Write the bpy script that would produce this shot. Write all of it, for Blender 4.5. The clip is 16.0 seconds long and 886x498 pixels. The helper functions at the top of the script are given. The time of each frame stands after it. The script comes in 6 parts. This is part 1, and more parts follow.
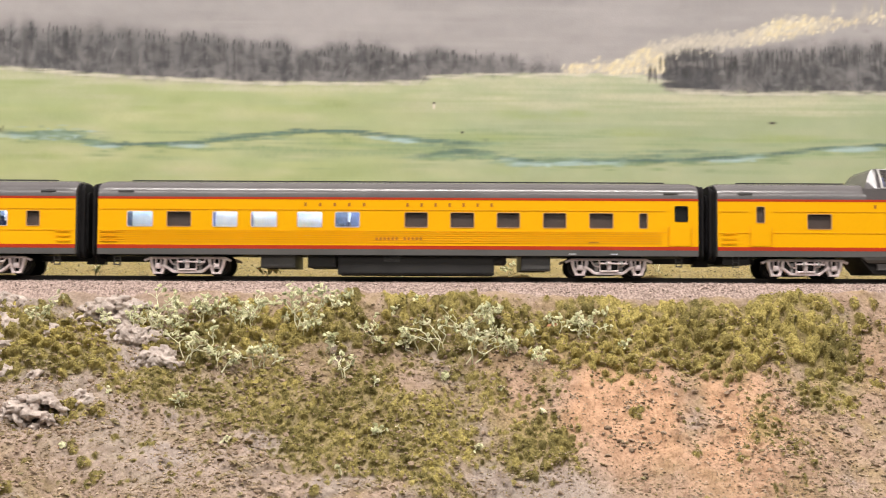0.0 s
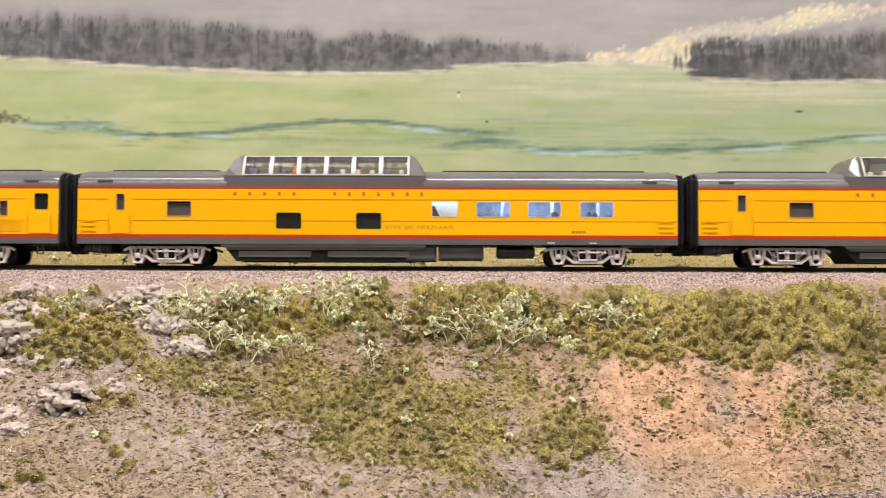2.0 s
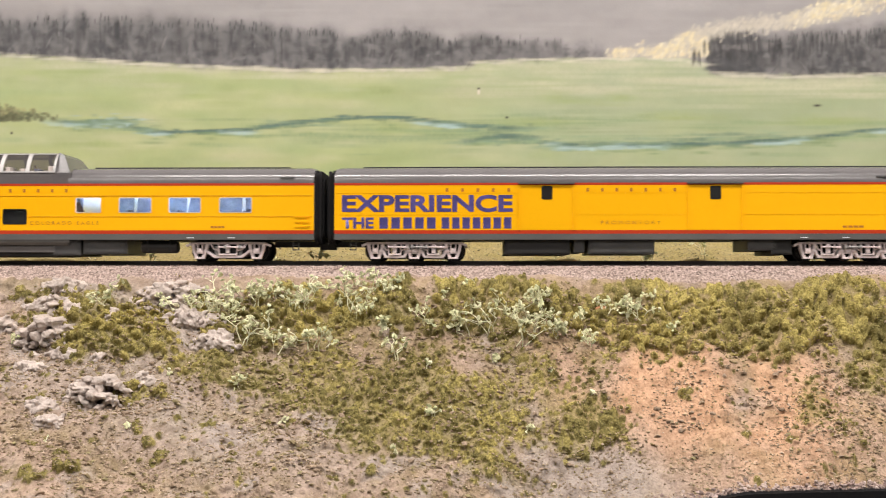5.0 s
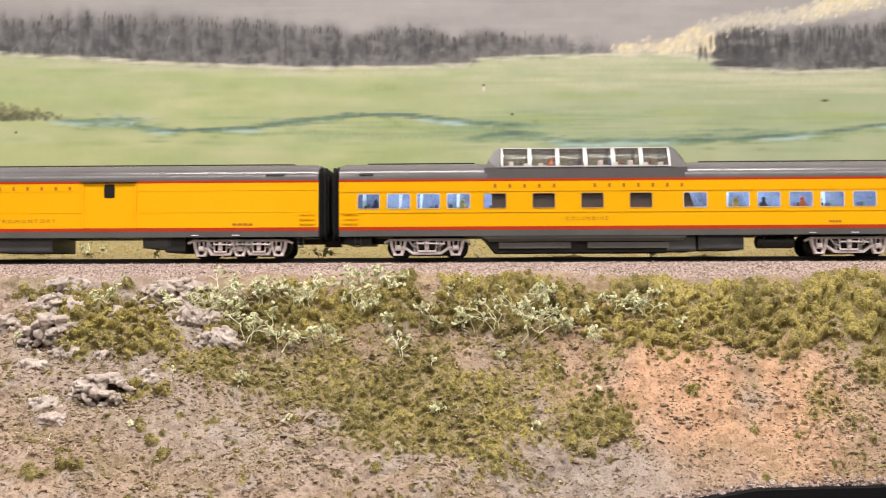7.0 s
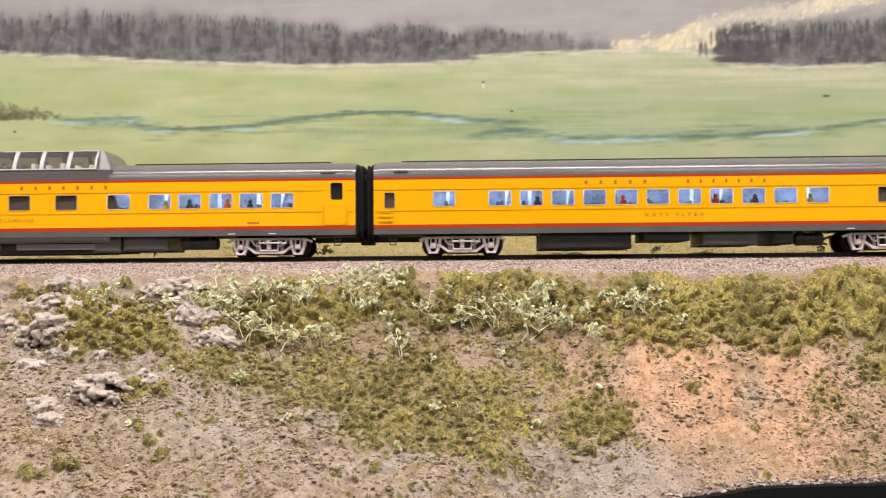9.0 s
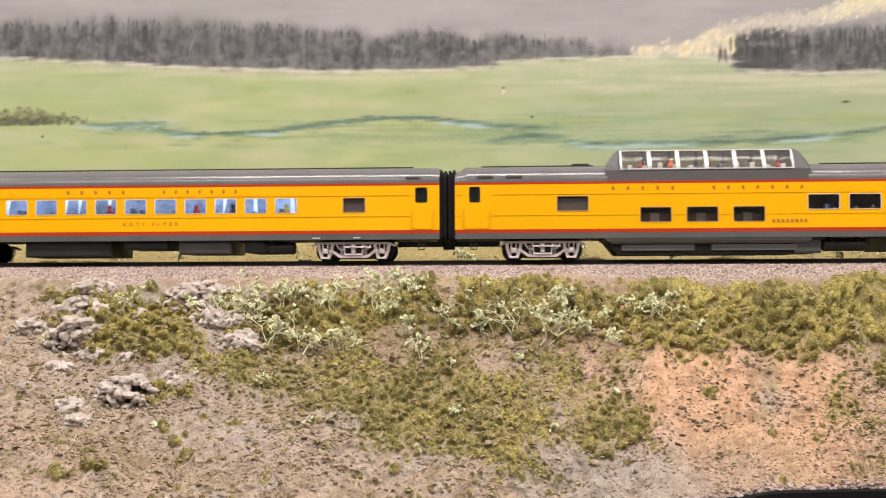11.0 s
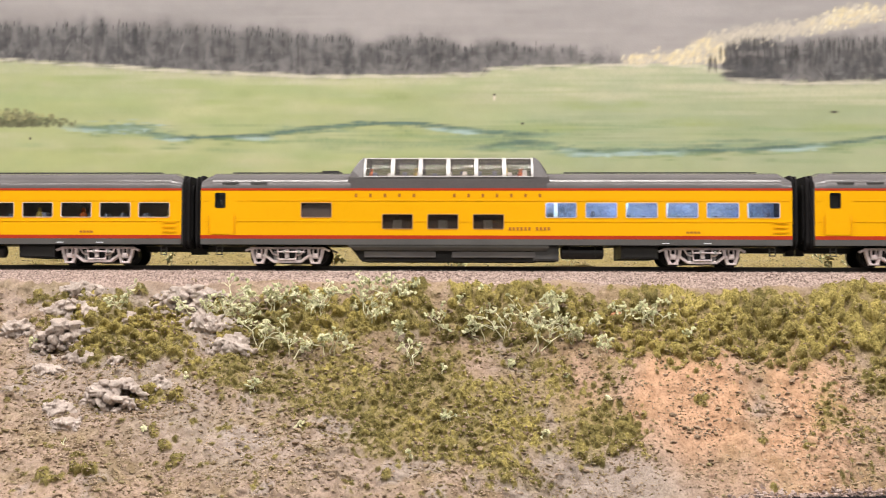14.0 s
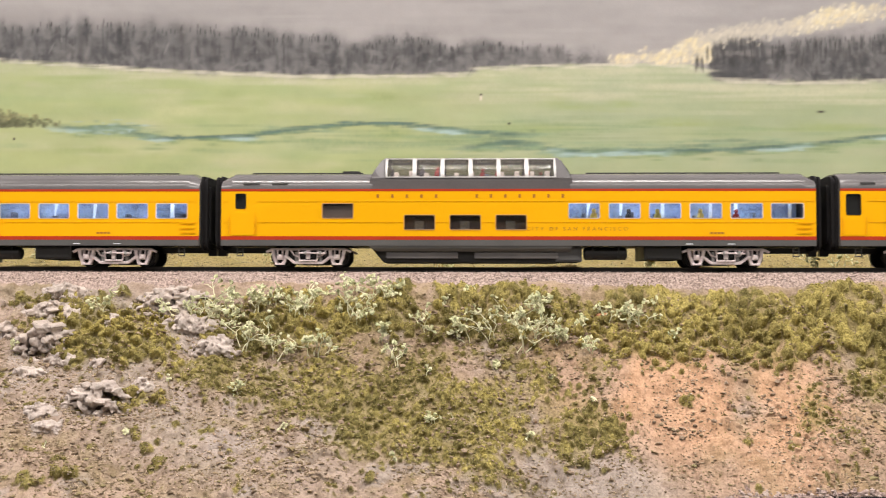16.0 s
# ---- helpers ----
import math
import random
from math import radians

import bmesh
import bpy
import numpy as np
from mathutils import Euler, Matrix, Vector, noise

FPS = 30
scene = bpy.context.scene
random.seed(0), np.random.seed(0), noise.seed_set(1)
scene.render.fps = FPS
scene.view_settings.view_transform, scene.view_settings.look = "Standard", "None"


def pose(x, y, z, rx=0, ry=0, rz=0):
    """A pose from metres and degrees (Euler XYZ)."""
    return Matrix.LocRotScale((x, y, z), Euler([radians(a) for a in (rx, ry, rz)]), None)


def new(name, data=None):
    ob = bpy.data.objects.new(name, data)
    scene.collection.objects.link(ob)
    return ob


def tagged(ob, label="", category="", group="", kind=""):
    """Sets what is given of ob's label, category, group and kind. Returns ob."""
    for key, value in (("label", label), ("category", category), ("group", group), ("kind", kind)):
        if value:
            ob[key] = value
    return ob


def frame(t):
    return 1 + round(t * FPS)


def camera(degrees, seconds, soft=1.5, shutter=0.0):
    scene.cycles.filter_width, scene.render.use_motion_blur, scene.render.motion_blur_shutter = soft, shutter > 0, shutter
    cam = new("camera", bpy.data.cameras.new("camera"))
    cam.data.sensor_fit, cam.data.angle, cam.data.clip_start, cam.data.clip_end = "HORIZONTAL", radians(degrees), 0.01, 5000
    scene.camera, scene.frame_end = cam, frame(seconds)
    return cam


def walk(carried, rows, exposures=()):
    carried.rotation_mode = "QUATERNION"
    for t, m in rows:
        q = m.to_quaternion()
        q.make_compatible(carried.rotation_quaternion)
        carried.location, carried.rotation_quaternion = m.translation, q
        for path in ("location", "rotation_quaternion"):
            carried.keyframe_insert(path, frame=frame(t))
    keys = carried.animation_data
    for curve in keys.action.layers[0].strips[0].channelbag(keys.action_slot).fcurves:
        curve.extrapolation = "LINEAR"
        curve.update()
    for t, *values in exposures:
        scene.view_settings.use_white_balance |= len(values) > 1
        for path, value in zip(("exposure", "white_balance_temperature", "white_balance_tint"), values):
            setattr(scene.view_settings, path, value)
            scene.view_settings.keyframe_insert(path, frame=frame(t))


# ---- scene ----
EXPOSURES = [(0.0, 0.0), (16.0, 0.0)]
cam = camera(45.37, 16.0, soft=1.1, shutter=0.15)
# seconds, eye x y z in metres, yaw, pitch, roll in degrees
ROWS = [
    (0.0, 0.0000, -0.5237, -0.0052, -0.23, 2.73, -0.25),
    (0.5, 0.0011, -0.5246, -0.0050, 0.02, 2.62, -0.25),
    (1.0, -0.0009, -0.5268, -0.0047, 0.26, 2.47, -0.29),
    (1.5, -0.0041, -0.5259, -0.0049, 0.50, 2.35, -0.31),
    (2.0, -0.0060, -0.5233, -0.0058, 0.58, 2.22, -0.20),
    (2.5, -0.0057, -0.5259, -0.0062, 0.69, 2.12, -0.08),
    (3.0, -0.0058, -0.5293, -0.0058, 0.81, 1.98, -0.01),
    (3.5, -0.0051, -0.5307, -0.0068, 1.06, 1.93, 0.09),
    (4.0, -0.0075, -0.5320, -0.0052, 1.23, 1.82, 0.05),
    (6.5, -0.0080, -0.5314, -0.0050, 1.94, 1.85, 0.06),
    (7.0, -0.0064, -0.5286, -0.0075, 1.99, 1.92, 0.19),
    (7.5, -0.0018, -0.5246, -0.0085, 2.06, 1.82, 0.35),
    (8.0, -0.0001, -0.5255, -0.0072, 2.06, 1.81, 0.45),
    (8.5, -0.0010, -0.5277, -0.0067, 2.13, 1.75, 0.48),
    (9.0, -0.0046, -0.5266, -0.0071, 2.17, 1.77, 0.43),
    (9.5, -0.0061, -0.5279, -0.0083, 2.47, 1.78, 0.44),
    (12.0, -0.0029, -0.5342, -0.0040, 3.45, 2.01, 0.08),
    (12.5, -0.0064, -0.5334, -0.0040, 3.07, 2.14, -0.01),
    (13.0, -0.0071, -0.5328, -0.0046, 2.80, 2.21, -0.14),
    (13.5, -0.0069, -0.5346, -0.0040, 2.58, 2.23, -0.16),
    (14.0, -0.0085, -0.5326, -0.0062, 2.31, 2.23, -0.23),
    (14.5, -0.0095, -0.5310, -0.0074, 2.10, 2.17, -0.26),
    (15.0, -0.0093, -0.5298, -0.0073, 2.01, 2.18, -0.24),
    (15.5, -0.0071, -0.5300, -0.0069, 1.96, 2.21, -0.13),
    (16.0, -0.0052, -0.5302, -0.0054, 1.89, 2.20, -0.12),
]
walk(cam, [(t, pose(x, y, z, 90 + pitch, roll, yaw)) for t, x, y, z, yaw, pitch, roll in ROWS], EXPOSURES)

# how far the train has rolled to the left, in metres
ROLLED = [
    (0.0, 0.0021), (0.5, 0.0827), (1.0, 0.1619), (1.5, 0.2422), (2.0, 0.3224),
    (2.5, 0.4028), (3.0, 0.4827), (3.5, 0.5658), (4.0, 0.6470), (6.5, 1.0320),
    (7.0, 1.1027), (7.5, 1.1699), (8.0, 1.2399), (8.5, 1.3108), (9.0, 1.3816),
    (9.5, 1.4514), (12.0, 1.7830), (12.5, 1.8560), (13.0, 1.9261), (13.5, 1.9954),
    (14.0, 2.0655), (14.5, 2.1353), (15.0, 2.2065), (15.5, 2.2778), (16.0, 2.3457),
]

RAIL_TOP = 0.0057
BACK = 0.122          # the painted board stands this far behind the track's middle
PITCH = 0.2975        # from car to car, coupled
FIRST = -0.3156       # middle of the first car at the start
rng = np.random.default_rng(7)


# ---------------------------------------------------------------- light
world = bpy.data.worlds.new("room_air")
world.use_nodes = True
world.node_tree.nodes["Background"].inputs[0].default_value = (1.0, 0.97, 0.94, 1)
world.node_tree.nodes["Background"].inputs[1].default_value = 0.05
scene.world = world


def ceiling_lamp(x, y, z, sx, sy, watts):
    data = bpy.data.lights.new("ceiling_lamp", "AREA")
    data.shape, data.size, data.size_y, data.energy = "RECTANGLE", sx, sy, watts
    data.color = (1.0, 0.94, 0.895)
    ob = new("ceiling_lamp", data)
    ob.matrix_world = pose(x, y, z)
    return ob


LAMPS = [(-1.6, -0.55), (0.0, -0.55), (1.6, -0.55), (-0.8, -1.7), (0.8, -1.7)]
for lx, ly in LAMPS:
    ceiling_lamp(lx, ly, 1.33, 1.2, 0.25, 29.0 if ly > -1 else 15.0)


# ---------------------------------------------------------------- materials
def nodes_of(name):
    m = bpy.data.materials.new(name)
    m.use_nodes = True
    nt = m.node_tree
    return m, nt, nt.nodes["Principled BSDF"]


def tex(nt, kind, scale, detail=4.0, stretch=None, source="Object"):
    co = nt.nodes.new("ShaderNodeTexCoord")
    n = nt.nodes.new(kind)
    n.inputs["Scale"].default_value = scale
    if "Detail" in n.inputs:
        n.inputs["Detail"].default_value = detail
    link = co.outputs[source]
    if stretch:
        mp = nt.nodes.new("ShaderNodeMapping")
        mp.inputs["Scale"].default_value = stretch
        nt.links.new(link, mp.inputs[0])
        link = mp.outputs[0]
    nt.links.new(link, n.inputs["Vector"])
    return n


def ramp(nt, source, stops):
    r = nt.nodes.new("ShaderNodeValToRGB")
    while len(r.color_ramp.elements) < len(stops):
        r.color_ramp.elements.new(0.5)
    for e, (at, c) in zip(r.color_ramp.elements, stops):
        e.position, e.color = at, (*c, 1)
    nt.links.new(source, r.inputs[0])
    return r


def mixed(nt, fac, a, b, kind="MIX"):
    n = nt.nodes.new("ShaderNodeMix")
    n.data_type, n.blend_type = "RGBA", kind
    for slot, val in ((0, fac), (6, a), (7, b)):
        if isinstance(val, (int, float)):
            n.inputs[slot].default_value = val
        elif isinstance(val, tuple):
            n.inputs[slot].default_value = (*val, 1)
        else:
            nt.links.new(val, n.inputs[slot])
    return n.outputs[2]


def bumped(nt, bsdf, height, strength, distance):
    b = nt.nodes.new("ShaderNodeBump")
    b.inputs["Strength"].default_value, b.inputs["Distance"].default_value = strength, distance
    nt.links.new(height, b.inputs["Height"])
    nt.links.new(b.outputs[0], bsdf.inputs["Normal"])


def paint(name, color, rough=0.4, metal=0.0, vary=0.12, scale=90.0, bump=0.0, fine=900.0, spec=0.5, relief=0.0003):
    """Painted or moulded model surface: two scales of unevenness in tone and gloss."""
    m, nt, b = nodes_of(name)
    big, small = tex(nt, "ShaderNodeTexNoise", scale), tex(nt, "ShaderNodeTexNoise", fine, 2.0)
    lo, hi = tuple(c * (1 - vary) for c in color), tuple(min(1, c * (1 + vary)) for c in color)
    a = ramp(nt, big.outputs[0], [(0.3, lo), (0.7, hi)])
    c = mixed(nt, 0.25, a.outputs[0], ramp(nt, small.outputs[0], [(0.35, lo), (0.65, hi)]).outputs[0])
    nt.links.new(c, b.inputs["Base Color"])
    r = ramp(nt, big.outputs[0], [(0.3, (rough * 0.85,) * 3), (0.7, (min(1, rough * 1.15),) * 3)])
    nt.links.new(r.outputs[0], b.inputs["Roughness"])
    b.inputs["Metallic"].default_value = metal
    b.inputs["Specular IOR Level"].default_value = spec
    if bump:
        bumped(nt, b, small.outputs[0], bump, relief)
    return m


def glass(name, tint, gloss=1.0, milky=0.0):
    """A thin pane: clear, with a sheen that follows Fresnel, and a pale diffuse film where given."""
    m, nt, b = nodes_of(name)
    out = nt.nodes["Material Output"]
    clear, shine, fr, mx = (nt.nodes.new(k) for k in ("ShaderNodeBsdfTransparent", "ShaderNodeBsdfGlossy", "ShaderNodeFresnel", "ShaderNodeMixShader"))
    clear.inputs[0].default_value = (*tint, 1)
    shine.inputs["Roughness"].default_value = 0.05
    shine.inputs["Color"].default_value = (gloss, gloss, gloss, 1)
    fr.inputs["IOR"].default_value = 1.3
    nt.links.new(fr.outputs[0], mx.inputs[0])
    nt.links.new(clear.outputs[0], mx.inputs[1])
    nt.links.new(shine.outputs[0], mx.inputs[2])
    # pale diffuse share mixed in for a milky look
    film_mix, film = nt.nodes.new("ShaderNodeMixShader"), nt.nodes.new("ShaderNodeBsdfDiffuse")
    film.inputs["Color"].default_value = (0.80, 0.74, 0.73, 1)
    film_mix.inputs[0].default_value = milky
    nt.links.new(mx.outputs[0], film_mix.inputs[1])
    nt.links.new(film.outputs[0], film_mix.inputs[2])
    nt.links.new(film_mix.outputs[0], out.inputs["Surface"])
    nt.nodes.remove(b)
    return m


def glow(name, color, strength):
    m, nt, b = nodes_of(name)
    b.inputs["Base Color"].default_value = (*color, 1)
    b.inputs["Emission Color"].default_value = (*color, 1)
    b.inputs["Emission Strength"].default_value = strength
    return m


def grains(name, tones, rough=0.95, fine=1500.0):
    """Loose crumbs and foam: each crumb takes its own tone."""
    m, nt, b = nodes_of(name)
    g = nt.nodes.new("ShaderNodeNewGeometry")
    r = ramp(nt, g.outputs["Random Per Island"], [(k / max(1, len(tones) - 1), t) for k, t in enumerate(tones)])
    n = tex(nt, "ShaderNodeTexNoise", fine, 3.0)
    c = mixed(nt, 0.55, r.outputs[0], ramp(nt, n.outputs[0], [(0.3, (0.5, 0.5, 0.5)), (0.7, (1, 1, 1))]).outputs[0], "MULTIPLY")
    nt.links.new(c, b.inputs["Base Color"])
    b.inputs["Roughness"].default_value = rough
    b.inputs["Specular IOR Level"].default_value = 0.15
    bumped(nt, b, n.outputs[0], 0.8, 0.0006)
    return m


YELLOW = paint("armour_yellow_paint", (0.93, 0.46, 0.003), 0.42, vary=0.05, scale=14, bump=0.03, spec=0.16)
# body yellow darkened for the shade line under beads; flutes and irons share it
BEAD = paint("shade_darkened_yellow", (0.80, 0.37, 0.004), 0.45, vary=0.1, spec=0.3)
RED = paint("signal_red_stripe", (0.47, 0.042, 0.012), 0.4, vary=0.08, spec=0.3)
GREY = paint("harbour_grey_paint", (0.125, 0.116, 0.118), 0.21, vary=0.12, scale=40, bump=0.04)
SKIRT = paint("skirt_grey_paint", (0.10, 0.097, 0.095), 0.5, vary=0.15, scale=60, bump=0.04)
DARK = paint("underfloor_black", (0.018, 0.017, 0.017), 0.6, vary=0.35, scale=120, bump=0.1)
BOXGREY = paint("underfloor_grey", (0.075, 0.073, 0.074), 0.55, vary=0.2, scale=120, bump=0.06)
PANEL = paint("belly_panel_grey", (0.15, 0.14, 0.14), 0.5, vary=0.12, scale=90, bump=0.05)
RUBBER = paint("diaphragm_rubber", (0.014, 0.013, 0.014), 0.85, vary=0.3, scale=150, bump=0.1, spec=0.2)
SILVER = paint("truck_silver_paint", (0.80, 0.69, 0.69), 0.34, metal=0.25, vary=0.2, scale=260, bump=0.1)
BRIGHT = paint("bright_metal", (0.42, 0.405, 0.395), 0.35, metal=0.3, vary=0.1, scale=200)
STEEL = paint("blackened_wheel_steel", (0.03, 0.028, 0.027), 0.42, metal=0.5, vary=0.3, scale=300)
# one rim in two tones: the glow around lit windows is put into the cream
RIMTAN = paint("unlit_window_rim_tan", (0.55, 0.30, 0.12), 0.45, vary=0.1, scale=300)
RIM = paint("glowing_window_rim_cream", (0.76, 0.60, 0.48), 0.4, vary=0.1, scale=300)
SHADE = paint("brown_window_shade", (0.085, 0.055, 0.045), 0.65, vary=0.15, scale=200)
BLACKHOLE = paint("dark_door_glass_backing", (0.012, 0.011, 0.011), 0.4, vary=0.2)
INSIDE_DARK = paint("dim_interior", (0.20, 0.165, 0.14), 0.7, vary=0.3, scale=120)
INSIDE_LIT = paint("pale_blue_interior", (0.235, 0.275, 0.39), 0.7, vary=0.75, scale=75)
PANELWHITE = paint("white_panel_paint", (0.80, 0.84, 0.88), 0.6, vary=0.06, scale=160)
SEAT = paint("grey_blue_seats", (0.14, 0.15, 0.20), 0.8, vary=0.25, scale=200)
SEATPALE = paint("cream_seats", (0.78, 0.72, 0.68), 0.8, vary=0.2, scale=200)
FIG = [paint("figurine_" + n, c, 0.7, vary=0.2, scale=300) for n, c in
       (("red", (0.40, 0.03, 0.03)), ("orange", (0.75, 0.16, 0.02)), ("blue", (0.05, 0.08, 0.22)), ("ochre", (0.55, 0.42, 0.10)), ("dark", (0.05, 0.045, 0.06)))]
LETTER = paint("brown_red_lettering", (0.45, 0.16, 0.012), 0.5, vary=0.1)
BLUE = paint("blue_lettering", (0.07, 0.055, 0.21), 0.45, vary=0.45, scale=120)
LIGHTSTRIP = glow("cool_white_strip", (0.66, 0.80, 1.0), 22.0)
PANE = glass("clear_pane", (0.93, 0.96, 0.97))
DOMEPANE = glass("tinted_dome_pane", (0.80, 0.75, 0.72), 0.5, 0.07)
# same glazing on the far side, tint lowered to imitate the dome's dim inside
FARPANE = glass("darkened_far_dome_pane", (0.34, 0.32, 0.31), 0.5, 0.07)
RAILSIDE = paint("dark_weathered_rail", (0.022, 0.018, 0.016), 0.55, metal=0.3, vary=0.3, scale=60, bump=0.1)
TIE = paint("dark_brown_tie", (0.035, 0.026, 0.02), 0.85, vary=0.3, scale=150, bump=0.2)
FASCIA = paint("black_fascia_paint", (0.010, 0.010, 0.011), 0.9, vary=0.2, scale=20, bump=0.05, spec=0.08)
WALLPAINT = paint("off_white_wall_paint", (0.62, 0.60, 0.57), 0.8, vary=0.05, scale=3, bump=0.05)
FLOORMAT = paint("grey_carpet", (0.20, 0.19, 0.185), 0.95, vary=0.25, scale=6, bump=0.3)
CEILMAT = paint("white_ceiling_board", (0.78, 0.77, 0.75), 0.85, vary=0.04, scale=4)
FOAM = grains("olive_foam_turf", [(0.225, 0.19, 0.065), (0.31, 0.26, 0.09), (0.385, 0.32, 0.125), (0.265, 0.22, 0.075), (0.17, 0.145, 0.05)])
MOSS = grains("yellow_green_foam_turf", [(0.38, 0.32, 0.095), (0.32, 0.27, 0.078), (0.47, 0.395, 0.14), (0.42, 0.355, 0.115), (0.25, 0.21, 0.065)])
GREENFOAM = grains("dull_green_foam_turf", [(0.16, 0.14, 0.048), (0.22, 0.185, 0.065), (0.28, 0.235, 0.09), (0.13, 0.11, 0.04)])
STRAW = grains("straw_turf", [(0.36, 0.31, 0.18), (0.43, 0.38, 0.24), (0.31, 0.28, 0.15), (0.40, 0.34, 0.21)])
GRIT = grains("brown_grit", [(0.19, 0.135, 0.085), (0.28, 0.205, 0.14), (0.42, 0.31, 0.22), (0.22, 0.175, 0.10), (0.58, 0.45, 0.35), (0.31, 0.245, 0.145), (0.38, 0.28, 0.18)])
CLOD = grains("brown_earth_clod", [(0.20, 0.145, 0.10), (0.30, 0.22, 0.155), (0.40, 0.30, 0.22), (0.26, 0.20, 0.11), (0.33, 0.28, 0.15)])
BALLAST = grains("pink_grey_ballast", [(0.31, 0.225, 0.195), (0.44, 0.335, 0.30), (0.53, 0.43, 0.385), (0.22, 0.16, 0.145), (0.38, 0.285, 0.25)])
ROCK = paint("grey_plaster_rock", (0.45, 0.385, 0.345), 0.95, vary=0.28, scale=220, bump=0.6, fine=1400, spec=0.1, relief=0.0004)
TERRACOTTA = paint("terracotta", (0.62, 0.30, 0.16), 0.9, vary=0.2, scale=300, bump=0.3)
LEAF = grains("pale_dried_leaf", [(0.74, 0.71, 0.44), (0.54, 0.56, 0.31), (0.84, 0.81, 0.56), (0.66, 0.65, 0.39), (0.44, 0.47, 0.27)], 0.8)
STEM = paint("straw_stem", (0.86, 0.82, 0.58), 0.85, vary=0.25, scale=300)


# ---------------------------------------------------------------- mesh helpers (millimetres)
MM = 0.001


def bm_new():
    return bmesh.new()


def box(bm, x0, x1, y0, y1, z0, z1, bevel=0.0):
    vs = [bm.verts.new((x, y, z)) for x in (x0, x1) for y in (y0, y1) for z in (z0, z1)]
    fs = [bm.faces.new([vs[i] for i in f]) for f in ((0, 1, 3, 2), (4, 6, 7, 5), (0, 4, 5, 1), (2, 3, 7, 6), (0, 2, 6, 4), (1, 5, 7, 3))]
    if bevel:
        bmesh.ops.bevel(bm, geom=list({e for f in fs for e in f.edges}), offset=bevel, segments=2, profile=0.6, affect="EDGES")
    return bm


def prism(bm, pts, y0, y1, bevel=0.0):
    """A plate: an outline in x and z, from y0 to y1."""
    a = [bm.verts.new((x, y0, z)) for x, z in pts]
    b = [bm.verts.new((x, y1, z)) for x, z in pts]
    n = len(pts)
    fs = [bm.faces.new(a), bm.faces.new(b[::-1])]
    fs += [bm.faces.new((a[i], b[i], b[(i + 1) % n], a[(i + 1) % n])) for i in range(n)]
    if bevel:
        bmesh.ops.bevel(bm, geom=[e for e in {e for f in fs[:2] for e in f.edges}], offset=bevel, segments=1, affect="EDGES")
    return bm


def lathe(bm, profile, centre, axis="y", seg=24):
    """profile: (distance along the axis, radius)."""
    rings = []
    cx, cy, cz = centre
    for d, r in profile:
        ring = []
        for k in range(seg):
            a = 2 * math.pi * k / seg
            u, w = r * math.cos(a), r * math.sin(a)
            ring.append(bm.verts.new((cx + u, cy + d, cz + w) if axis == "y" else (cx + d, cy + u, cz + w) if axis == "x" else (cx + u, cy + w, cz + d)))
        rings.append(ring)
    for a, b in zip(rings, rings[1:]):
        for k in range(seg):
            bm.faces.new((a[k], a[(k + 1) % seg], b[(k + 1) % seg], b[k]))
    bm.faces.new(rings[0][::-1])
    bm.faces.new(rings[-1])
    return bm


def rounded(x0, x1, z0, z1, r, n=3):
    out = []
    for cx, cz, a0 in ((x1 - r, z1 - r, 0), (x0 + r, z1 - r, 90), (x0 + r, z0 + r, 180), (x1 - r, z0 + r, 270)):
        for k in range(n + 1):
            a = radians(a0 + 90 * k / n)
            out.append((cx + r * math.cos(a), cz + r * math.sin(a)))
    return out


def mesh_of(name, bm, material, smooth=False):
    bmesh.ops.recalc_face_normals(bm, faces=bm.faces)
    me = bpy.data.meshes.new(name)
    bm.to_mesh(me)
    bm.free()
    me.transform(Matrix.Scale(MM, 4))
    me.materials.append(material)
    if smooth:
        me.shade_smooth()
    return me


def place(name, me, parent, label="", kind="", m=None):
    ob = new(name, me)
    ob.parent = parent
    if m is not None:
        ob.matrix_basis = m
    return tagged(ob, label, kind=kind)


def part(name, bm, material, parent, label="", smooth=False, m=None, kind=""):
    return place(name, mesh_of(name, bm, material, smooth), parent, label, kind, m)


def soup(name, verts, faces, material, smooth=False):
    me = bpy.data.meshes.new(name)
    me.from_pydata(np.asarray(verts).tolist(), [], np.asarray(faces).tolist() if not isinstance(faces, list) else faces)
    me.materials.append(material)
    if smooth:
        me.shade_smooth()
    return me


# ---------------------------------------------------------------- ground
def front_edge(x):
    return np.interp(x, [-0.35, -0.06, 0.01, 0.06, 0.10, 0.16, 3.2], [-0.168, -0.150, -0.124, -0.1075, -0.105, -0.1035, -0.100])


def smooth_ground(x, y):
    """Height of the bank before small unevenness."""
    x, y = np.asarray(x, float), np.asarray(y, float)
    d = np.clip(-(y + 0.025), 0, None)
    k = np.interp(x, [-0.18, -0.10, -0.03, 0.04, 0.10], [0.66, 0.72, 0.88, 1.0, 0.95])
    bank = -0.006 - k * (d + 0.006 * (1 - np.exp(-d / 0.01)))
    shoulder = np.interp(y, [-0.025, -0.0135, 0.0135, 0.024, 0.05, 0.09, 0.125], [-0.006, 0.0031, 0.0031, 0.0022, 0.008, 0.0180, 0.0250])
    return np.where(y < -0.025, bank, shoulder)


_table = rng.random((256, 256))


